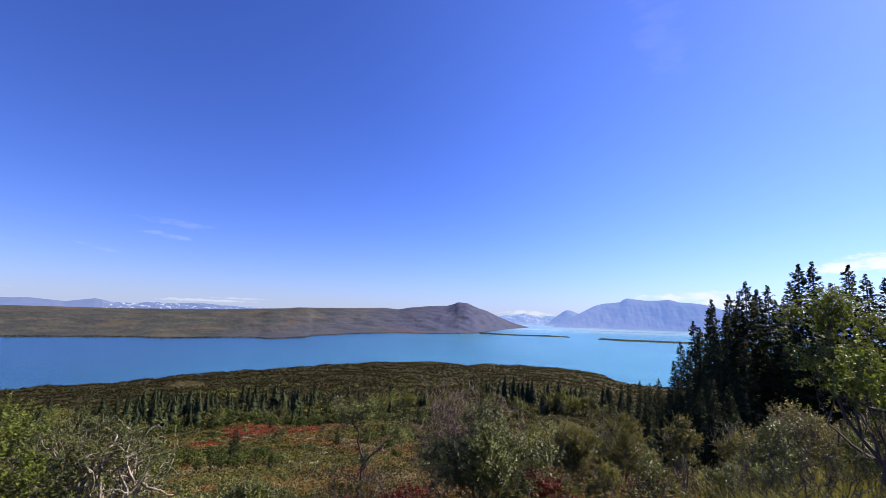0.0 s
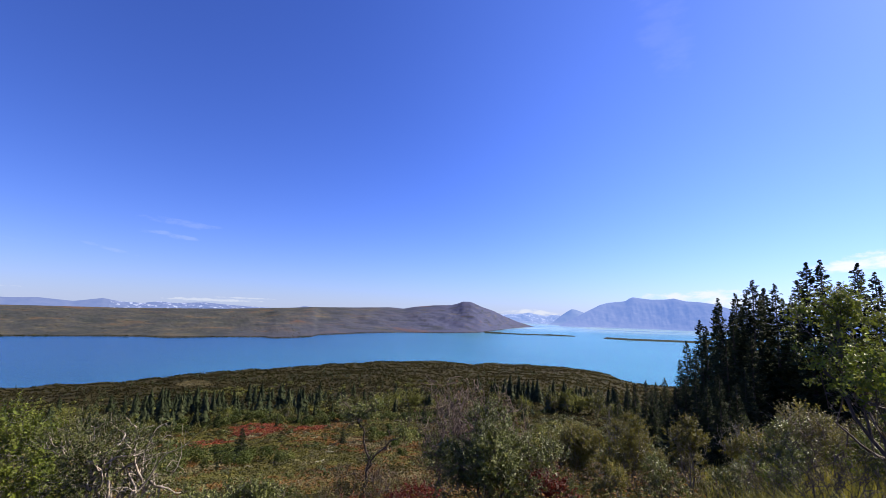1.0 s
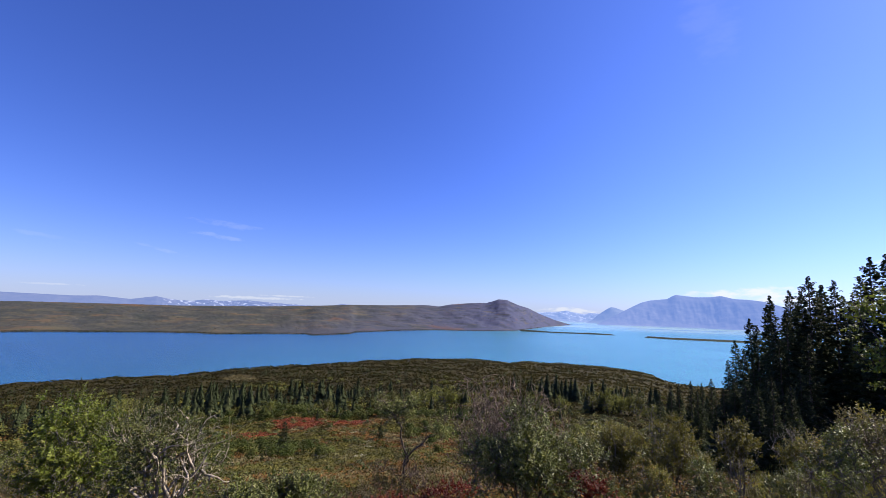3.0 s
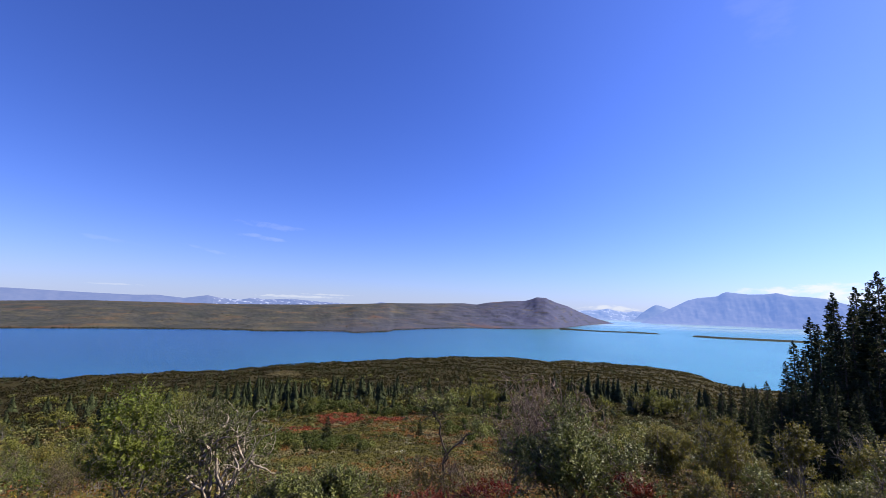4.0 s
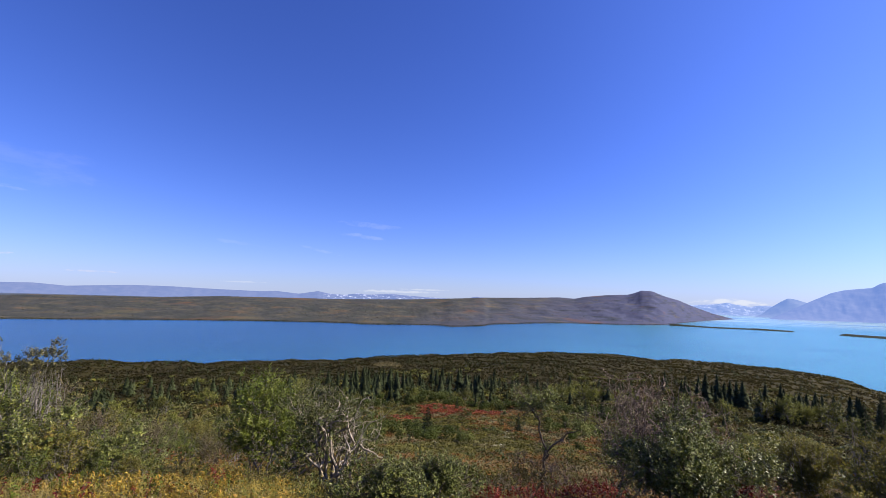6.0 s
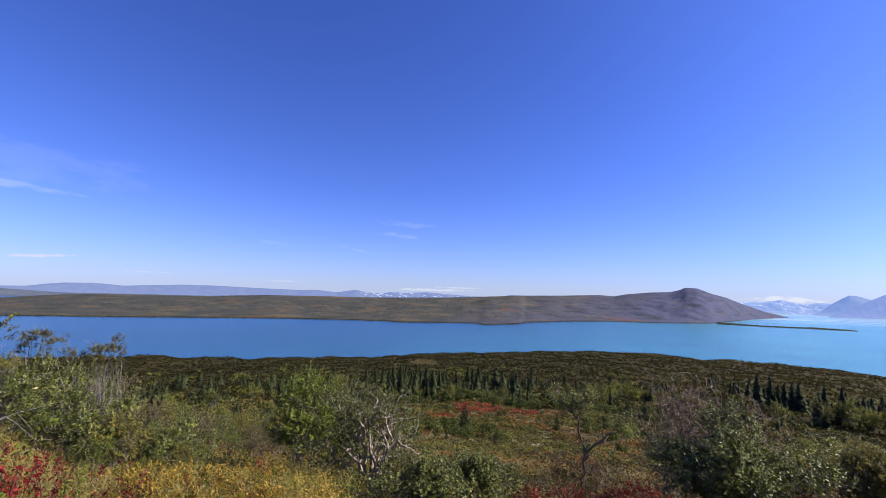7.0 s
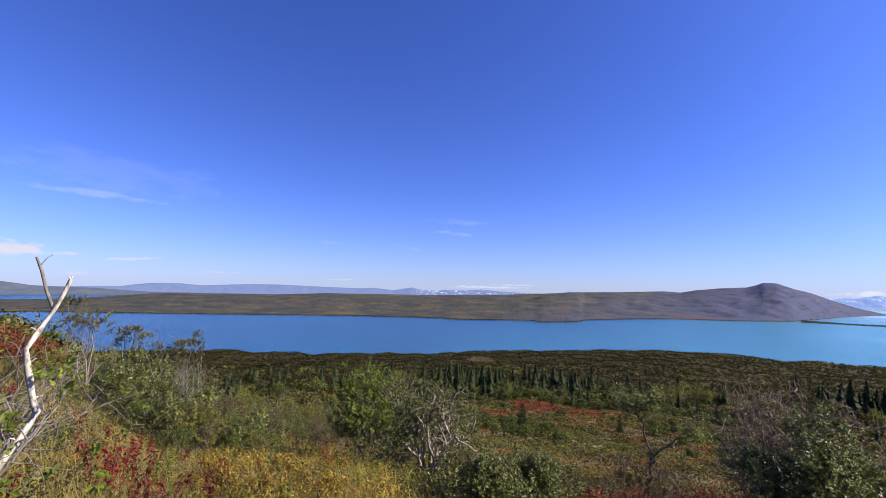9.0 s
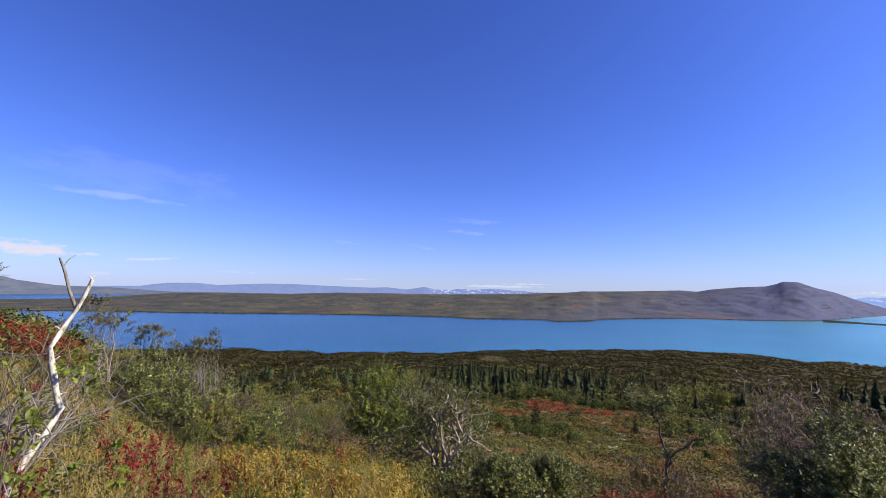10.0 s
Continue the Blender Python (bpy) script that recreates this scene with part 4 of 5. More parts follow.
tagged(new("clearing_willows", pl.mesh("clearing_willows", WILLOWGREEN, False)), "dark green willow clumps in the clearing", "thicket", kind="stuff")

# red and tawny heath in the clearing
x, y, r, az = strew(3600, 12, 33, 108, 172, rng)
patch = np.full(len(x), 9.0)
for pa, pr, wa_, wr_ in ((28.8, 131, 3.4, 13), (22.3, 153, 3.2, 16), (16.5, 150, 2.4, 11)):
    patch = np.minimum(patch, ((az - pa) / wa_) ** 2 + ((r - pr) / wr_) ** 2)
ok = patch + 0.5 * wave(x, y, 12, 9) < 0.9
pl = Pile()
clumps(pl, x[ok], y[ok], np.full(ok.sum(), 0.7), rng.uniform(1.2, 2.8, ok.sum()), 34, 0.40, rng)
tagged(new("red_heath", pl.mesh("red_heath", REDHEATH, False)), "patches of crimson dwarf birch in the clearing", "heath", kind="stuff")
x, y, r, az = strew(900, 6, 27, 60, 150, rng)
ok = (wave(x, y, 24, 12) > 0.75) | (((az - 17.5) / 2.5) ** 2 + ((r - 122) / 12) ** 2 < 0.8)
pl = Pile()
clumps(pl, x[ok], y[ok], np.full(ok.sum(), 0.4), rng.uniform(1.0, 2.4, ok.sum()), 16, 0.28, rng)
tagged(new("pale_lichen", pl.mesh("pale_lichen", PALELICHEN, False)), "pale grey-green lichen patches in the clearing", "lichen", kind="stuff")
x, y, r, az = (np.concatenate(v) for v in zip(strew(18000, -30, 62, 6, 240, rng, 0.8), strew(8000, -4, 34, 40, 178, rng, 1.4)))
tone = wave(x, y, 55, 81) + 0.6 * wave(x, y, 20, 82) + 0.25 * rng.normal(size=len(x))
for (name, lab, mat), lo, hi in zip(HEATHERS, (-9, 0.15, 0.85), (0.15, 0.85, 9)):
    g = (tone > lo) & (tone <= hi)
    pl = Pile()
    clumps(pl, x[g], y[g], rng.uniform(0.15, 0.6, g.sum()), rng.uniform(0.8, 2.4, g.sum()), 13, 0.02 + r[g] * 0.0042, rng, loose=0.2)
    tagged(new(name, pl.mesh(name, mat, False)), lab, "heath", kind="stuff")

# ---- spruces on the shoulder of the hill
SPRUCE_LABEL = "tall dark narrow spruce on the hill shoulder"
kinds = [spruce("spruce", 100 + k, 8.0, 2.3 + 0.2 * k, SPRUCE_LABEL, group="spruces on the shoulder") for k in range(4)]
used = [False] * 4


def plant(kinds, used, k, m):
    if used[k]:
        k_inv = 1 / kinds[k].scale[0]
        return copy_thing(kinds[k], m @ Matrix.Diagonal((k_inv, k_inv, k_inv, 1)))
    used[k] = True
    return put(kinds[k], m)


for i, (az, r, top) in enumerate([(-31.8, 27, 2.5), (-33.0, 29, 0.5), (-30.6, 30, -0.7), (-35.0, 26, 4.5), (-35.9, 28, 3.6), (-36.9, 26, 4.0), (-38.2, 29, 2.6), (-39.5, 25, 6.2), (-40.7, 26, 6.4),
                                  (-43.4, 25, 5.9), (-45.7, 24, 4.6), (-48, 24, 5.0), (-28.6, 31, -2.4), (-27.8, 32, -4.6), (-29.3, 33, -3.6), (-34.0, 32, 1.5), (-42, 28, 4.2), (-37.5, 33, 2.5), (-32.4, 23, -2.0), (-34.6, 22, -1.5), (-30.0, 25, -4.5),
                                  (-47, 30, 5.5), (-50, 27, 4), (-33.8, 20, -5), (-31.2, 21, -6), (-29.6, 24, -7), (-33, 26, 1), (-34.4, 28, 3), (-38.9, 27, 4.4), (-41.5, 24, 3), (-44.5, 27, 5), (-28.3, 27, -6.5), (-32, 24, -0.5), (-26.5, 26, -8.5), (-27.3, 24, -7.5), (-28.2, 22, -7), (-29.2, 21, -6.5), (-30.3, 19, -7), (-31.5, 18, -6), (-33, 17.5, -6.5),
                                  (-23, 42, -7.6), (-24.2, 45, -7.2), (-25.2, 40, -7.3), (-22.2, 48, -8.0), (-26.2, 38, -6.7), (-21, 50, -8.8), (-24.8, 36, -7.9), (-30, 35, 0), (-31.5, 36, 1.5), (-33.4, 35, 3), (-36, 36, 3.5)]):
    x, y = polar(az, r)
    h = EYE + r * math.tan(radians(top)) - float(ground_z(x, y))
    plant(kinds, used, i % 4, spot(az, r, 67 * i, h / 8.0))

# small spruces in the clearing
small = [spruce("young_spruce", 120, 3.0, 1.75, "small dark spruce standing in the clearing", 34, 8, 10, 0.02, "young spruces"),
         spruce("young_spruce", 121, 3.0, 1.55, "small dark spruce standing in the clearing", 34, 8, 10, 0.02, "young spruces")]
used2 = [False, False]
for i, (az, r, h) in enumerate([(24.2, 85, 5.9), (12.65, 105, 3.9), (42.3, 34, 1.9), (-24.8, 90, 5.0), (26.5, 75, 1.5), (20.5, 150, 4.2), (4.5, 165, 6.0), (2.6, 170, 7.0), (-13, 95, 3.0)]):
    plant(small, used2, i % 2, spot(az, r, 80 * i, h / 3.0))

# round birches in the middle distance
round_kinds = [shrub("round_birch", 270, 5.0, 5.0, 4, 2, 5, 0.42, 1700, BRIGHTBIRCH, GREYTWIG, "round yellow-green birch above the scrub", "tree", twig=0.06, fine=False, group="round birches", thin=0.02),
               shrub("round_birch", 271, 5.0, 6.0, 5, 2, 5, 0.42, 1700, YELLOWTREE, GREYTWIG, "round yellow-brown birch above the scrub", "tree", twig=0.06, fine=False, group="round birches", thin=0.02)]
used5 = [False, False]
for i, (az, r, h) in enumerate([(-15.4, 252, 11.5), (-13.4, 250, 9.5), (-16.8, 255, 9), (-18.6, 254, 11), (-20.4, 250, 8), (-23.5, 246, 8), (-10, 250, 7.5), (-7, 248, 8.5), (8.6, 222, 7.5), (7.4, 226, 7), (6.2, 221, 8), (4.8, 226, 7.5), (3.6, 222, 8), (2.2, 226, 8.5), (0.8, 224, 8), (-0.8, 228, 8.5), (-2.4, 230, 8), (11, 222, 6.5),
                                (40.6, 222, 9.5), (39, 226, 8), (42.4, 220, 7), (45.5, 180, 5.5), (50.5, 190, 6.5), (54.5, 170, 6), (59, 180, 6.5), (63, 170, 6), (35.2, 178, 6), (33.6, 182, 5), (-12, 120, 4), (-17.5, 110, 3.5), (54, 80, 3.5), (64, 90, 4), (57.5, 110, 4.5), (48, 120, 4.5), (37.5, 150, 5), (19.5, 184, 5.5), (26, 181, 5)]):
    plant(round_kinds, used5, i % 2, spot(az, r, 70 * i, h / 5.0))

# ---- near shrubs, one by one
def crooked_birch():
    """A small crooked birch: a short trunk that forks, a leafy flat top and dead twigs low down."""
    g = np.random.default_rng(206)
    ob = empty("young_birch", Matrix())

    def bough(q, r0, r1):
        line = np.array(q, float)
        k = np.linspace(0, len(q) - 1, 3 * len(q) - 2)
        fine = np.stack([np.interp(k, np.arange(len(q)), line[:, i]) for i in range(3)], 1)
        fine[1:-1] += g.normal(size=(len(k) - 2, 3)) * 0.035
        return fine, np.linspace(r0, r1, len(k)) * 0.75

    lv = Pile()
    leaf_at = []
    for name, (line, girth_), leafy_from in (("trunk", bough([(0, 0, -0.1), (0.02, 0, 0.4), (0.06, 0.03, 0.95)], 0.06, 0.045), 9),
                                             ("limb", bough([(0.06, 0.03, 0.95), (-0.05, 0.1, 1.45), (-0.14, 0.05, 1.9), (-0.2, 0, 2.25), (0.05, 0.05, 2.5), (0.28, 0.1, 2.68)], 0.042, 0.012), 2.0),
                                             ("limb", bough([(-0.16, 0.05, 2.0), (-0.4, -0.1, 2.3), (-0.6, 0, 2.55)], 0.02, 0.008), 2.1),
                                             ("limb", bough([(0.05, 0.03, 0.85), (0.3, -0.1, 1.3), (0.68, -0.05, 1.6), (0.95, 0.05, 1.8), (1.15, 0, 2.05)], 0.036, 0.01), 1.65),
                                             ("limb", bough([(0.04, 0, 0.6), (0.35, 0.2, 0.62), (0.7, 0.1, 0.42), (1.3, 0.2, 0.28)], 0.026, 0.006), 9),
                                             ("limb", bough([(0.03, 0, 0.5), (-0.25, 0.1, 0.75), (-0.5, -0.1, 0.7), (-0.75, 0, 0.9)], 0.022, 0.006), 9)):
        wood, lines, tips = Pile(), [], []
        tube(wood, line, girth_, 7)
        if name == "limb":
            for k in range(11):
                i = g.integers(1, len(line))
                at = line[i - 1] + (line[i] - line[i - 1]) * g.random()
                grow(lines, at, g.normal(size=3) * 0.6 + [0, 0, 0.5], g.uniform(0.2, 0.42), 0.012, 2, g, tips, 3, 0.3, 0.05, 0.6, 4, 0.004)
            for q, gr, sd in lines:
                tube(wood, q, gr, sd)
            t = np.concatenate(tips)
            leaf_at.append(t[t[:, 2] > leafy_from])
        part(name, wood, BROWNBARK, ob)
    t = np.concatenate(leaf_at)
    c = np.concatenate([t[g.integers(0, len(t), 380)] + g.normal(size=(380, 3)) * 0.05] +
                       [h + g.normal(size=(300, 3)) * [0.12, 0.12, 0.08] for h in ((-0.5, 0, 2.45), (-0.1, 0, 2.5), (0.25, 0.1, 2.62), (0.12, 0, 2.3), (1.0, 0, 1.95), (1.2, 0, 1.8))])
    leaf_quads(lv, c, 0.06, g, 0.6, 0.5)
    part("foliage", lv, PALELEAF, ob)
    return tagged(ob, "small crooked birch with a flat leafy top", "tree")


shrub("willow_bush", 201, 1.68, 2.1, 13, 2, 5, 0.05, 26000, WILLOW, DARKTWIG, "dense glossy green willow bush", twig=0.012, lobes=34, strays=0.12).matrix_world = spot(-5.8, 8.0)
shrub("bare_bush", 202, 3.5, 3.9, 24, 3, 4, 0.05, 5000, DRYLEAF, VIOLETTWIG, "large nearly leafless violet-grey bush with tangled twigs", twig=0.024, bend=0.42, thin=0.011, lobes=60, strays=0.7).matrix_world = spot(-3.0, 14.0)
crooked_birch().matrix_world = spot(9.7, 13.0)
shrub("bare_bush", 204, 1.1, 1.6, 8, 3, 3, 0.03, 0, SCRUB, VIOLETTWIG, "low tangle of bare grey twigs", twig=0.014, bend=0.3, thin=0.006).matrix_world = spot(8.5, 12.4)
shrub("birch_bush", 205, 2.9, 3.1, 10, 2, 5, 0.08, 14000, GREENLEAF, GREYTWIG, "leafy green birch bush turning yellow at the top", twig=0.02).matrix_world = spot(44.5, 13.0)
shrub("weathered_bush", 206, 2.0, 2.6, 11, 3, 3, 0.05, 14000, WEATHERLEAF, DEADWOOD, "half-dead bush with bleached crooked branches among green leaves", twig=0.045, bend=0.32, thin=0.006, lobes=40, strays=0.3).matrix_world = spot(36.0, 9.5)
shrub("willow_bush", 207, 0.88, 2.0, 11, 2, 5, 0.046, 14000, WILLOW, DARKTWIG, "low willow bush with glossy green leaves", twig=0.01).matrix_world = spot(24.0, 7.5)
shrub("willow_bush", 208, 0.85, 1.6, 10, 2, 5, 0.046, 9000, WILLOW, DARKTWIG, "low willow bush with glossy green leaves", twig=0.01).matrix_world = spot(31.0, 7.0)
shrub("birch_bush", 209, 1.75, 1.7, 10, 2, 5, 0.055, 12500, BIRCHLEAF, GREYTWIG, "yellow-green birch bush with orange tips", twig=0.014).matrix_world = spot(-17.0, 13.0)
shrub("birch_bush", 210, 1.65, 1.8, 10, 2, 5, 0.055, 12500, BIRCHLEAF, GREYTWIG, "yellow-green birch bush with orange tips", twig=0.014).matrix_world = spot(-22.5, 12.5)
shrub("bare_bush", 211, 2.4, 1.0, 4, 3, 4, 0.05, 260, BIRCHLEAF, GREYTWIG, "bare grey snag rising from the birches", twig=0.018).matrix_world = spot(-19.6, 14.0)
shrub("birch_bush", 212, 1.6, 1.2, 8, 2, 5, 0.065, 3000, BIRCHLEAF, GREYTWIG, "small yellow-green birch bush", twig=0.013).matrix_world = spot(-28.3, 12.0)
shrub("red_shrub", 213, 0.55, 1.5, 12, 2, 4, 0.055, 2200, REDLEAF, DARKTWIG, "low shrub with bright red autumn leaves", twig=0.007).matrix_world = spot(3.8, 9.0)
shrub("red_shrub", 214, 0.6, 0.9, 12, 2, 4, 0.055, 1500, REDLEAF, DARKTWIG, "low shrub with bright red autumn leaves", twig=0.007).matrix_world = spot(-13.2, 8.2)
for k, (az, r, h, w, n) in enumerate(((11.6, 12.6, 1.0, 1.6, 2200), (7.2, 12.0, 0.8, 1.5, 1800), (13.8, 10.5, 0.6, 1.3, 1500), (5.0, 10.5, 0.55, 1.2, 1300), (1.4, 11.5, 0.8, 1.4, 900), (17.0, 9.5, 0.5, 1.2, 1200))):
    shrub("low_scrub", 280 + k, h, w, 9, 2, 4, 0.045, n, MIDSHRUB, VIOLETTWIG, "low dark scrub of twigs and small green leaves", twig=0.01, group="low scrub", strays=0.4).matrix_world = spot(az, r)
for k, (az, r, w) in enumerate(((7.6, 7.6, 1.2), (11.2, 7.2, 1.1), (14.8, 7.0, 1.0))):
    shrub("red_shrub", 218 + k, 0.36, w, 12, 2, 4, 0.045, 1300, REDLEAF, DARKTWIG, "low shrub with bright red autumn leaves", twig=0.007).matrix_world = spot(az, r)
shrub("leaning_birch", 215, 3.35, 2.3, 3, 3, 4, 0.07, 8000, GREENLEAF, DARKTWIG, "crooked birch with a leaning trunk and yellow-green crown", "tree", twig=0.034, bend=0.28, leaf_bias=0.5, lobes=16, strays=0.12).matrix_world = spot(-45.0, 9.6)
shrub("bare_bush", 216, 1.3, 1.8, 9, 3, 4, 0.03, 0, SCRUB, DARKTWIG, "leafless bush of dark violet-brown twigs", twig=0.01).matrix_world = spot(-39.5, 8.0)
shrub("bare_bush", 217, 1.6, 1.8, 6, 3, 4, 0.03, 0, SCRUB, GREYTWIG, "bare pale twigs against dark spruces", twig=0.01).matrix_world = spot(-33.5, 15.0)

# ---- thicket on the left shoulder and other bushes
thick = [shrub("alder_bush", 230, 2.0, 2.2, 7, 2, 4, 0.088, 3800, DARKALDER, GREYTWIG, "leafy alder bush with grey stems", fine=False, lobes=13, strays=0.08, group="alder thicket", twig=0.016),
         shrub("birch_bush", 231, 2.0, 2.0, 7, 2, 4, 0.088, 3200, BIRCHLEAF, GREYTWIG, "yellowing birch bush with grey stems", fine=False, lobes=13, strays=0.08, group="birch thicket", twig=0.016),
         shrub("thin_bush", 232, 2.0, 2.4, 7, 2, 5, 0.07, 2600, FADEDLEAF, VIOLETTWIG, "thinning bush with brown twigs and few leaves", fine=False, lobes=13, strays=0.08, group="thinning bushes", twig=0.018, thin=0.005),
         shrub("willow_bush", 233, 2.0, 2.2, 8, 2, 4, 0.09, 3600, WILLOW, DARKTWIG, "dense green willow bush", fine=False, lobes=13, strays=0.08, group="willow thicket", twig=0.016)]
used3 = [False] * 4
q = np.random.default_rng(77)
TOPS = curve_of([(-52, -3.5), (-44, -5), (-37, -7.5), (-33, -11), (-28, -12), (-15, -14), (40, -15), (50, -14), (57, -13.2), (61, -11.2), (64, -9.4), (66.5, -7.6), (70, -6.6), (75, -6.2), (80, -6.2), (90, -5.5)])
for n, a0, a1, r0, r1, under in ((78, 55, 84, 10, 25, 4.2), (22, 46, 58, 15, 36, 2.5), (22, -26, -8, 16, 40, 3.0), (26, -52, -35, 10, 20, 4.0), (6, -37, -31, 9, 13, 5.5), (5, -27, -14, 8, 10.5, 3.5)):
    for i in range(n):
        az = a0 + (a1 - a0) * (i + q.random()) / n
        r = q.uniform(r0, r1)
        top = float(TOPS(az)) - q.uniform(0, under) - (2.2 if r < 11 else 0)
        x, y = polar(az, r)
        h = EYE + r * math.tan(radians(top)) - float(ground_z(x, y))
        if h > 0.45:
            plant(thick, used3, int(q.choice([0, 0, 0, 1, 1, 1, 2, 3])), spot(az, r, q.uniform(0, 360), min(h / 2.0, 1.35)))
for i, (az, r, h, w, lf) in enumerate([(73.6, 14, 2.8, 1.6, 450), (70.6, 18, 2.9, 1.1, 360), (66.9, 16, 3.3, 1.5, 420), (64.9, 16.4, 3.4, 1.6, 480), (85, 18, 2.4, 1.6, 500)]):
    shrub("windblown_birch", 240 + i, h, w, 3, 3, 4, 0.055, lf * 4, FADEDLEAF, GREYTWIG, "sparse wind-bent birch with a ragged top", "tree", twig=0.026, bend=0.3, leaf_bias=0.72, lobes=6, strays=0.06, group="windblown birches").matrix_world = spot(az, r)

# red dwarf birch on the left ridge
x, y, r, az = strew(700, 74, 92, 16, 42, rng)
pl = Pile()
clumps(pl, x, y, rng.uniform(0.4, 0.9, len(x)), rng.uniform(0.6, 1.4, len(x)), 34, 0.08, rng)
tagged(new("ridge_heath", pl.mesh("ridge_heath", REDHEATH, False)), "dark red dwarf birch along the ridge", "heath", kind="stuff")

# ---- dead leaning birch stem
def at_angle(az, el, r):
    px, py = polar(az, r)
    return np.array([px, py, EYE + r * math.tan(radians(el))])


ob = empty("dead_birch", spot(80.6, 4.4))
inv = np.array(ob.matrix_world.inverted())


def local(p):
    return (inv @ np.append(p, 1))[:3]


pl = Pile()
stem = [at_angle(*p) for p in ((80.9, -21.5, 4.4), (80.4, -18.6, 4.4), (79.9, -17.8, 4.4), (79.2, -16.2, 4.42), (78.2, -14.6, 4.44), (77.5, -13.2, 4.46), (77.1, -12.2, 4.48), (77.5, -11.1, 4.5), (77.8, -9.5, 4.5),
                                (78.1, -7.9, 4.5), (78.35, -6.4, 4.5), (77.6, -4.9, 4.54), (76.6, -2.7, 4.58), (76.05, -1.25, 4.6), (75.6, 0.25, 4.6))]
girth = np.interp(np.arange(15), [0, 4, 8, 12, 14], [0.026, 0.023, 0.022, 0.017, 0.013]) * (1 + 0.14 * np.sin(np.arange(15) * 2.4))
tube(pl, [local(p) for p in stem], girth, 9)
part("trunk", pl, PALEWOOD, ob)
pl = Pile()
tube(pl, [local(at_angle(a, e, r)) for a, e, r in ((76.7, -2.7, 4.6), (77.3, -0.95, 4.65), (77.8, 1.0, 4.65), (78.3, 2.4, 4.65))], [0.013, 0.012, 0.011, 0.008], 7)
part("limb", pl, GREYTWIG, ob)
pl = Pile()
tube(pl, [local(at_angle(a, e, r)) for a, e, r in ((77.9, 1.65, 4.65), (77.55, 2.3, 4.66), (77.1, 2.7, 4.66))], [0.005, 0.004, 0.002], 5)
part("twig", pl, GREYTWIG, ob)
for i, da, de, rad in ((4, -1.0, 0.7, 0.006), (7, 1.1, 0.5, 0.007), (9, 0.9, 1.0, 0.006), (11, -0.9, 0.9, 0.005), (14, -0.5, 0.5, 0.006), (14, 0.35, 0.7, 0.005)):
    pl = Pile()
    p0 = stem[i]
    p1 = p0 + np.array([da * 0.012, da * 0.05, de * 0.05])
    tube(pl, [local(p0), local((p0 + p1) / 2 + [0, 0, 0.006]), local(p1)], [rad * 1.3, rad, rad * 0.5], 6)
    part("stub", pl, PALEWOOD, ob)
tagged(ob, "bleached white dead birch stem leaning out of the brush", "dead tree")
shrub("bare_bush", 260, 1.5, 2.2, 12, 2, 4, 0.05, 700, GREENLEAF, GREYTWIG, "bare grey branches sweeping through the brush", twig=0.015, bend=0.2, thin=0.004).matrix_world = spot(80.5, 5.6)
shrub("bare_bush", 261, 1.3, 1.8, 11, 2, 4, 0.06, 600, GREENLEAF, GREYTWIG, "bare grey branches with a few green leaves", twig=0.013, bend=0.16, thin=0.003).matrix_world = spot(83.5, 4.6)
shrub("willow_shoot", 262, 1.32, 0.5, 3, 1, 3, 0.085, 110, GREENLEAF, DARKTWIG, "upright willow shoot with large green leaves", twig=0.008, bend=0.1, slim=0.4).matrix_world = spot(81.3, 3.9)

# ---- meadow of dry grass, fireweed and yellow herbs
def blades(pile, x, y, h, rng, per=7, wide=0.006):
    m = len(x)
    z = ground_z(x, y)
    a = rng.uniform(0, 2 * np.pi, (m, per))
    lean = rng.uniform(0.1, 0.9, (m, per)) * h[:, None]
    base = np.stack([x[:, None] + rng.normal(size=(m, per)) * 0.05, y[:, None] + rng.normal(size=(m, per)) * 0.05, np.broadcast_to(z[:, None], a.shape)], -1)
    side = np.stack([-np.sin(a), np.cos(a), 0 * a], -1) * wide * (0.6 + 0.8 * rng.random((m, per)))[..., None]
    hh = h[:, None] * rng.uniform(0.5, 1.1, (m, per))
    mid = base + np.stack([np.cos(a) * lean * 0.35, np.sin(a) * lean * 0.35, hh * 0.6], -1)
    tip = base + np.stack([np.cos(a) * lean, np.sin(a) * lean, hh], -1)
    v = np.stack([base - side, base + side, mid + side * 0.8, mid - side * 0.8, tip], 2)
    n = m * per
    i = np.arange(n)[:, None] * 5
    pile.add(v.reshape(-1, 3), i + [0, 1, 2, 3], np.repeat(np.clip(wave(x, y, 4, 15) * 0.25 + rng.normal(0.45, 0.2, m), 0, 1), per * 5))
    pile.f.append(pile.f[-1][:, :1] + np.array([3, 2, 4]))


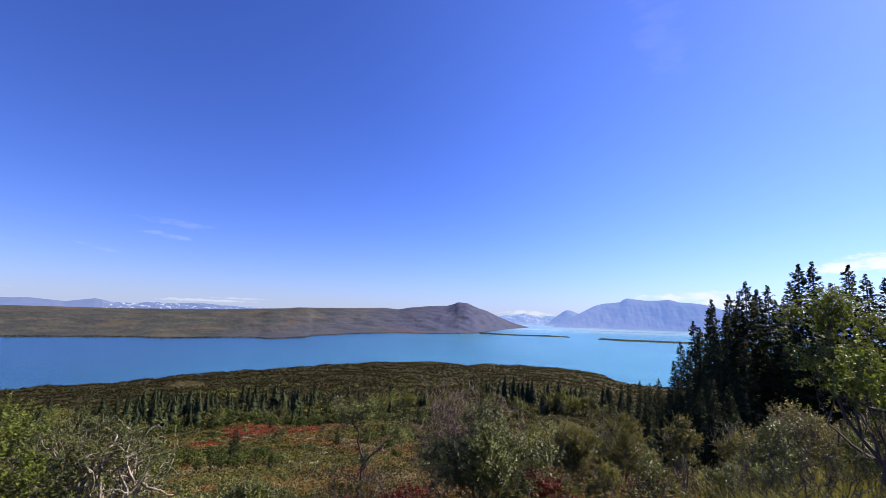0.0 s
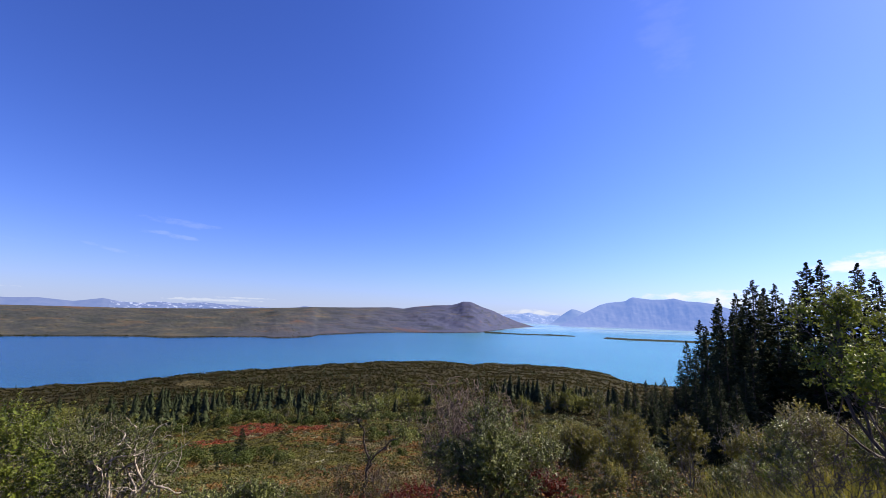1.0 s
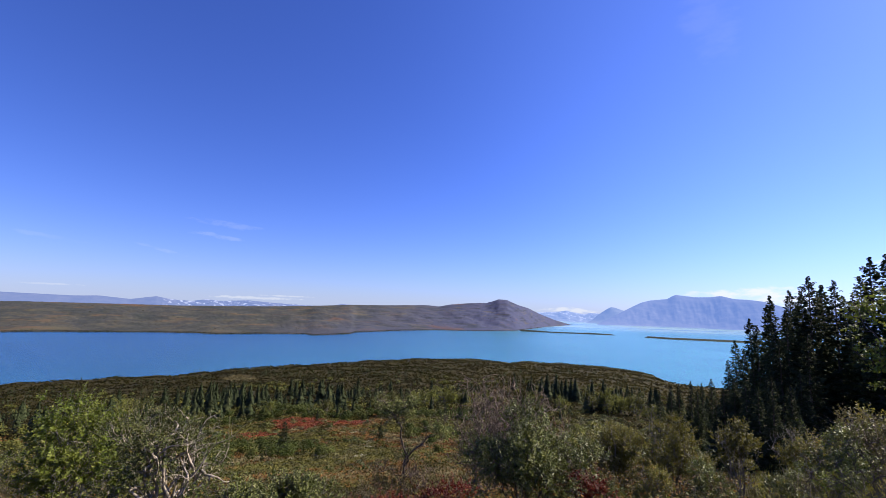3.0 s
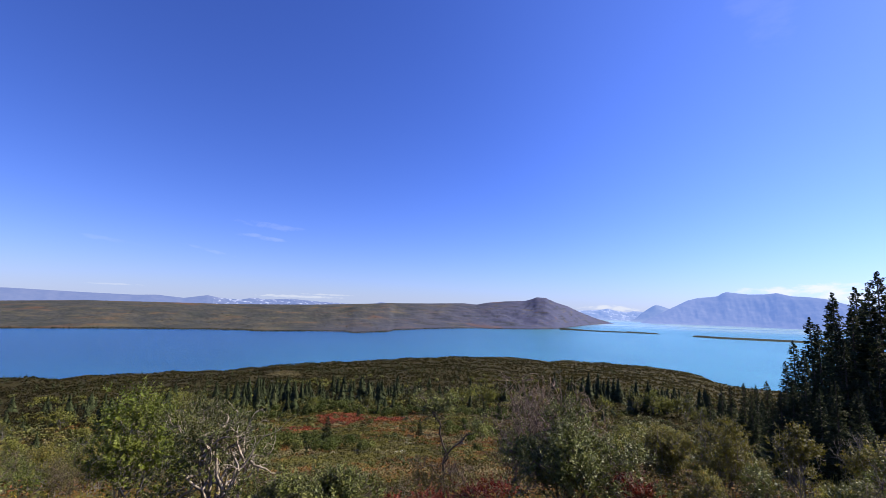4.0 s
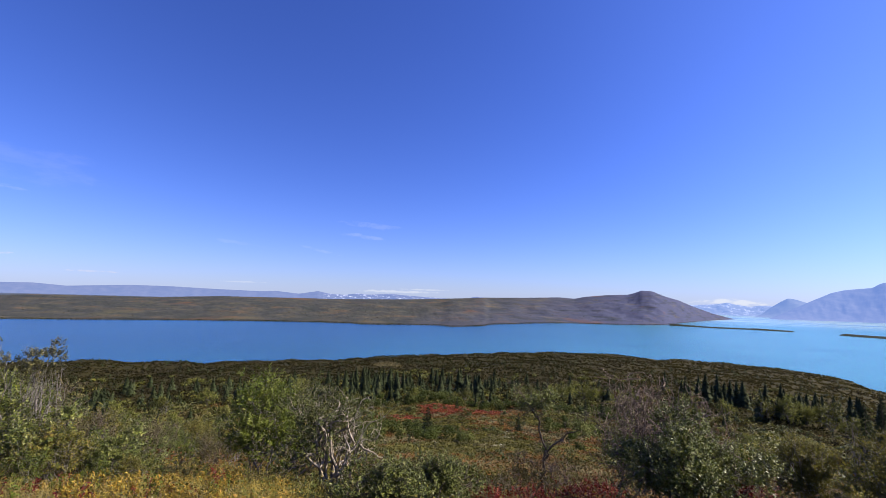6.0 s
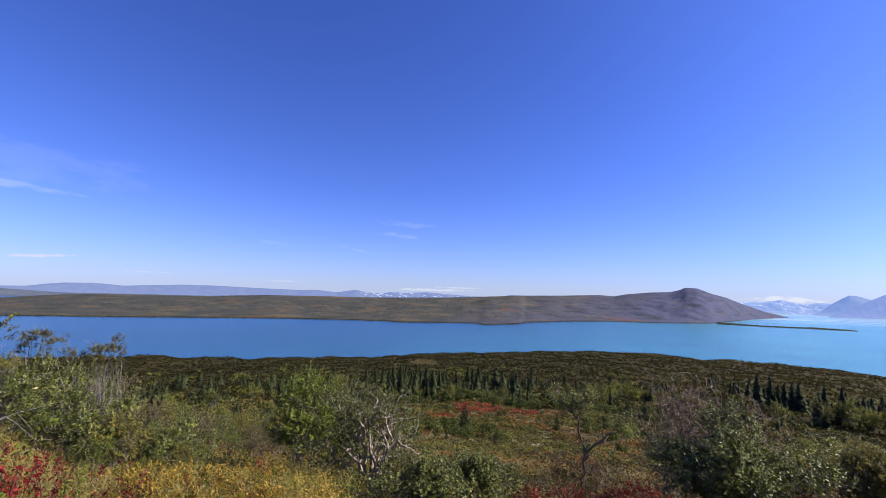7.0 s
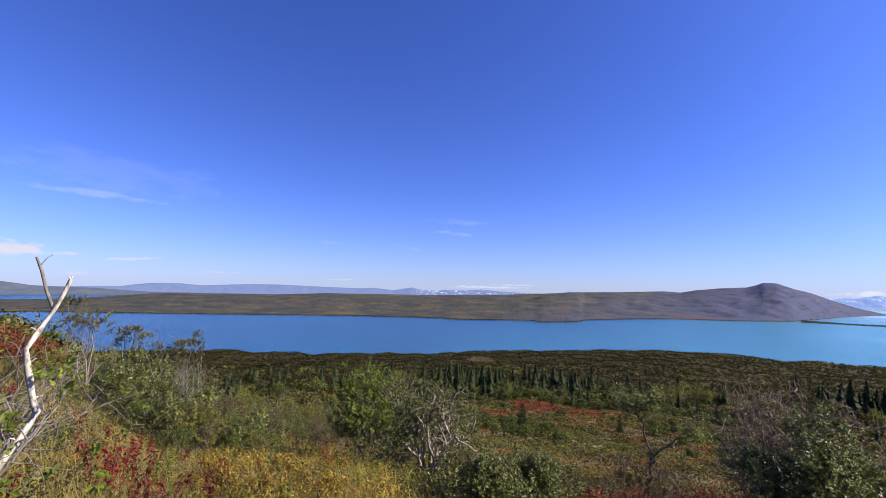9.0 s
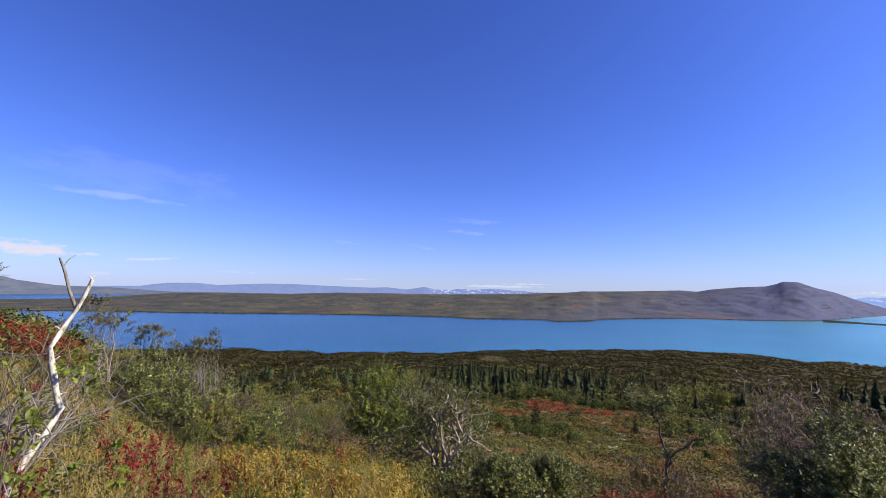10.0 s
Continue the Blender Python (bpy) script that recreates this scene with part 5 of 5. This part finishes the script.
for name, n, a0, a1, r0, r1, h0, h1, lab in (("meadow_grass", 6000, 42, 88, 3.6, 15, 0.16, 0.38, "dry golden grass of the hillside meadow"), ("shoulder_grass", 2600, -56, -34, 5, 22, 0.3, 0.6, "yellow-green grass on the shoulder"),
                                             ("slope_grass", 3200, -34, 42, 5, 22, 0.12, 0.3, "dry grass between the bushes"), ("hilltop_grass", 2600, 84, 304, 0.6, 15, 0.12, 0.35, "dry grass on the hilltop"), ("viewpoint_grass", 1700, -60, 90, 0.6, 5.5, 0.08, 0.2, "short dry grass at the viewpoint")):
    x, y, r, az = strew(n, a0, a1, r0, r1, rng)
    x, y = polar(az + rng.normal(size=n) * 3.5, r)
    pl = Pile()
    blades(pl, x, y, rng.uniform(h0, h1, n), rng, 9, 0.0045)
    tagged(new(name, pl.mesh(name, {"meadow_grass": GRASS, "hilltop_grass": MEADOWGREEN, "viewpoint_grass": MEADOWGREEN, "shoulder_grass": MEADOWGREEN}.get(name, HEATHERS[0][2]), False)), lab, "grass", kind="stuff")


x, y, r, az = strew(3000, 40, 88, 4.5, 16, rng)
tone = wave(x, y, 5, 31) + 0.6 * rng.normal(size=len(x)) - 1.1 * smooth01(62, 72, az) + 0.3 * smooth01(64, 60, az)
for name, mat, lo, hi, lab in (("yellow_undergrowth", YELLOWLEAF, 0.35, 9, "low yellow autumn herbs in the meadow"), ("green_undergrowth", GREENLEAF, -0.2, 0.35, "low green herbs in the meadow"), ("tawny_undergrowth", HEATHERS[2][2], -9, -0.2, "low tawny herbs in the meadow")):
    g = (tone > lo) & (tone <= hi)
    pl = Pile()
    clumps(pl, x[g], y[g], rng.uniform(0.15, 0.4, g.sum()), rng.uniform(0.3, 0.7, g.sum()), 30, 0.045, rng, 0.45)
    tagged(new(name, pl.mesh(name, mat, False)), lab, "herbs", kind="stuff")


def herb(name, seed, height, leaf_mat, label, group, leaves=70, leaf=0.06):
    """A stalked herb with narrow leaves all the way up."""
    g = np.random.default_rng(seed)
    ob = empty(name, Matrix())
    lv = Pile()
    for s in range(3):
        st = Pile()
        a, ln = g.uniform(0, 6.28), g.uniform(0.05, 0.25)
        top = np.array([math.cos(a) * ln, math.sin(a) * ln, 1.0]) * height * g.uniform(0.75, 1.0)
        foot = g.normal(size=3) * [0.05, 0.05, 0]
        line = foot + np.linspace(0, 1, 5)[:, None] ** [1.3, 1.3, 1] * top
        tube(st, line, np.linspace(0.006, 0.002, 5), 4)
        part("stalk", st, DARKTWIG, ob)
        t = g.uniform(0.25, 1.0, leaves)
        c = np.stack([np.interp(t, np.linspace(0, 1, 5), line[:, i]) for i in range(3)], 1) + g.normal(size=(leaves, 3)) * leaf * 0.45
        leaf_quads(lv, c, leaf, g, 0.32, 0.2)
    part("foliage", lv, leaf_mat, ob)
    return tagged(ob, label, "herb", group)


herbs = [herb("fireweed", 300, 0.55, FIRERED, "red-leaved fireweed in dry grass", "fireweed", 80, 0.045), herb("yellow_herb", 301, 0.4, YELLOWLEAF, "yellow autumn herb in dry grass", "yellow herbs", 64, 0.042),
         herb("green_herb", 302, 0.45, GREENLEAF, "green leafy herb in dry grass", "green herbs", 60, 0.045)]
used4 = [False] * 3
for i in range(210):
    k = int(q.choice([0, 1, 1, 1, 1, 1, 2, 2]))
    plant(herbs, used4, k, spot(q.uniform(46, 64 if k == 1 else 82), q.uniform(4.6, 11), q.uniform(0, 360), q.uniform(0.55, 0.95) if k == 0 else q.uniform(0.7, 1.25)))
for i in range(6):
    plant(herbs, used4, 0, spot(q.choice([q.uniform(60, 80), q.uniform(69, 76)]), q.uniform(4.2, 6.4), q.uniform(0, 360), q.uniform(0.9, 1.3)))
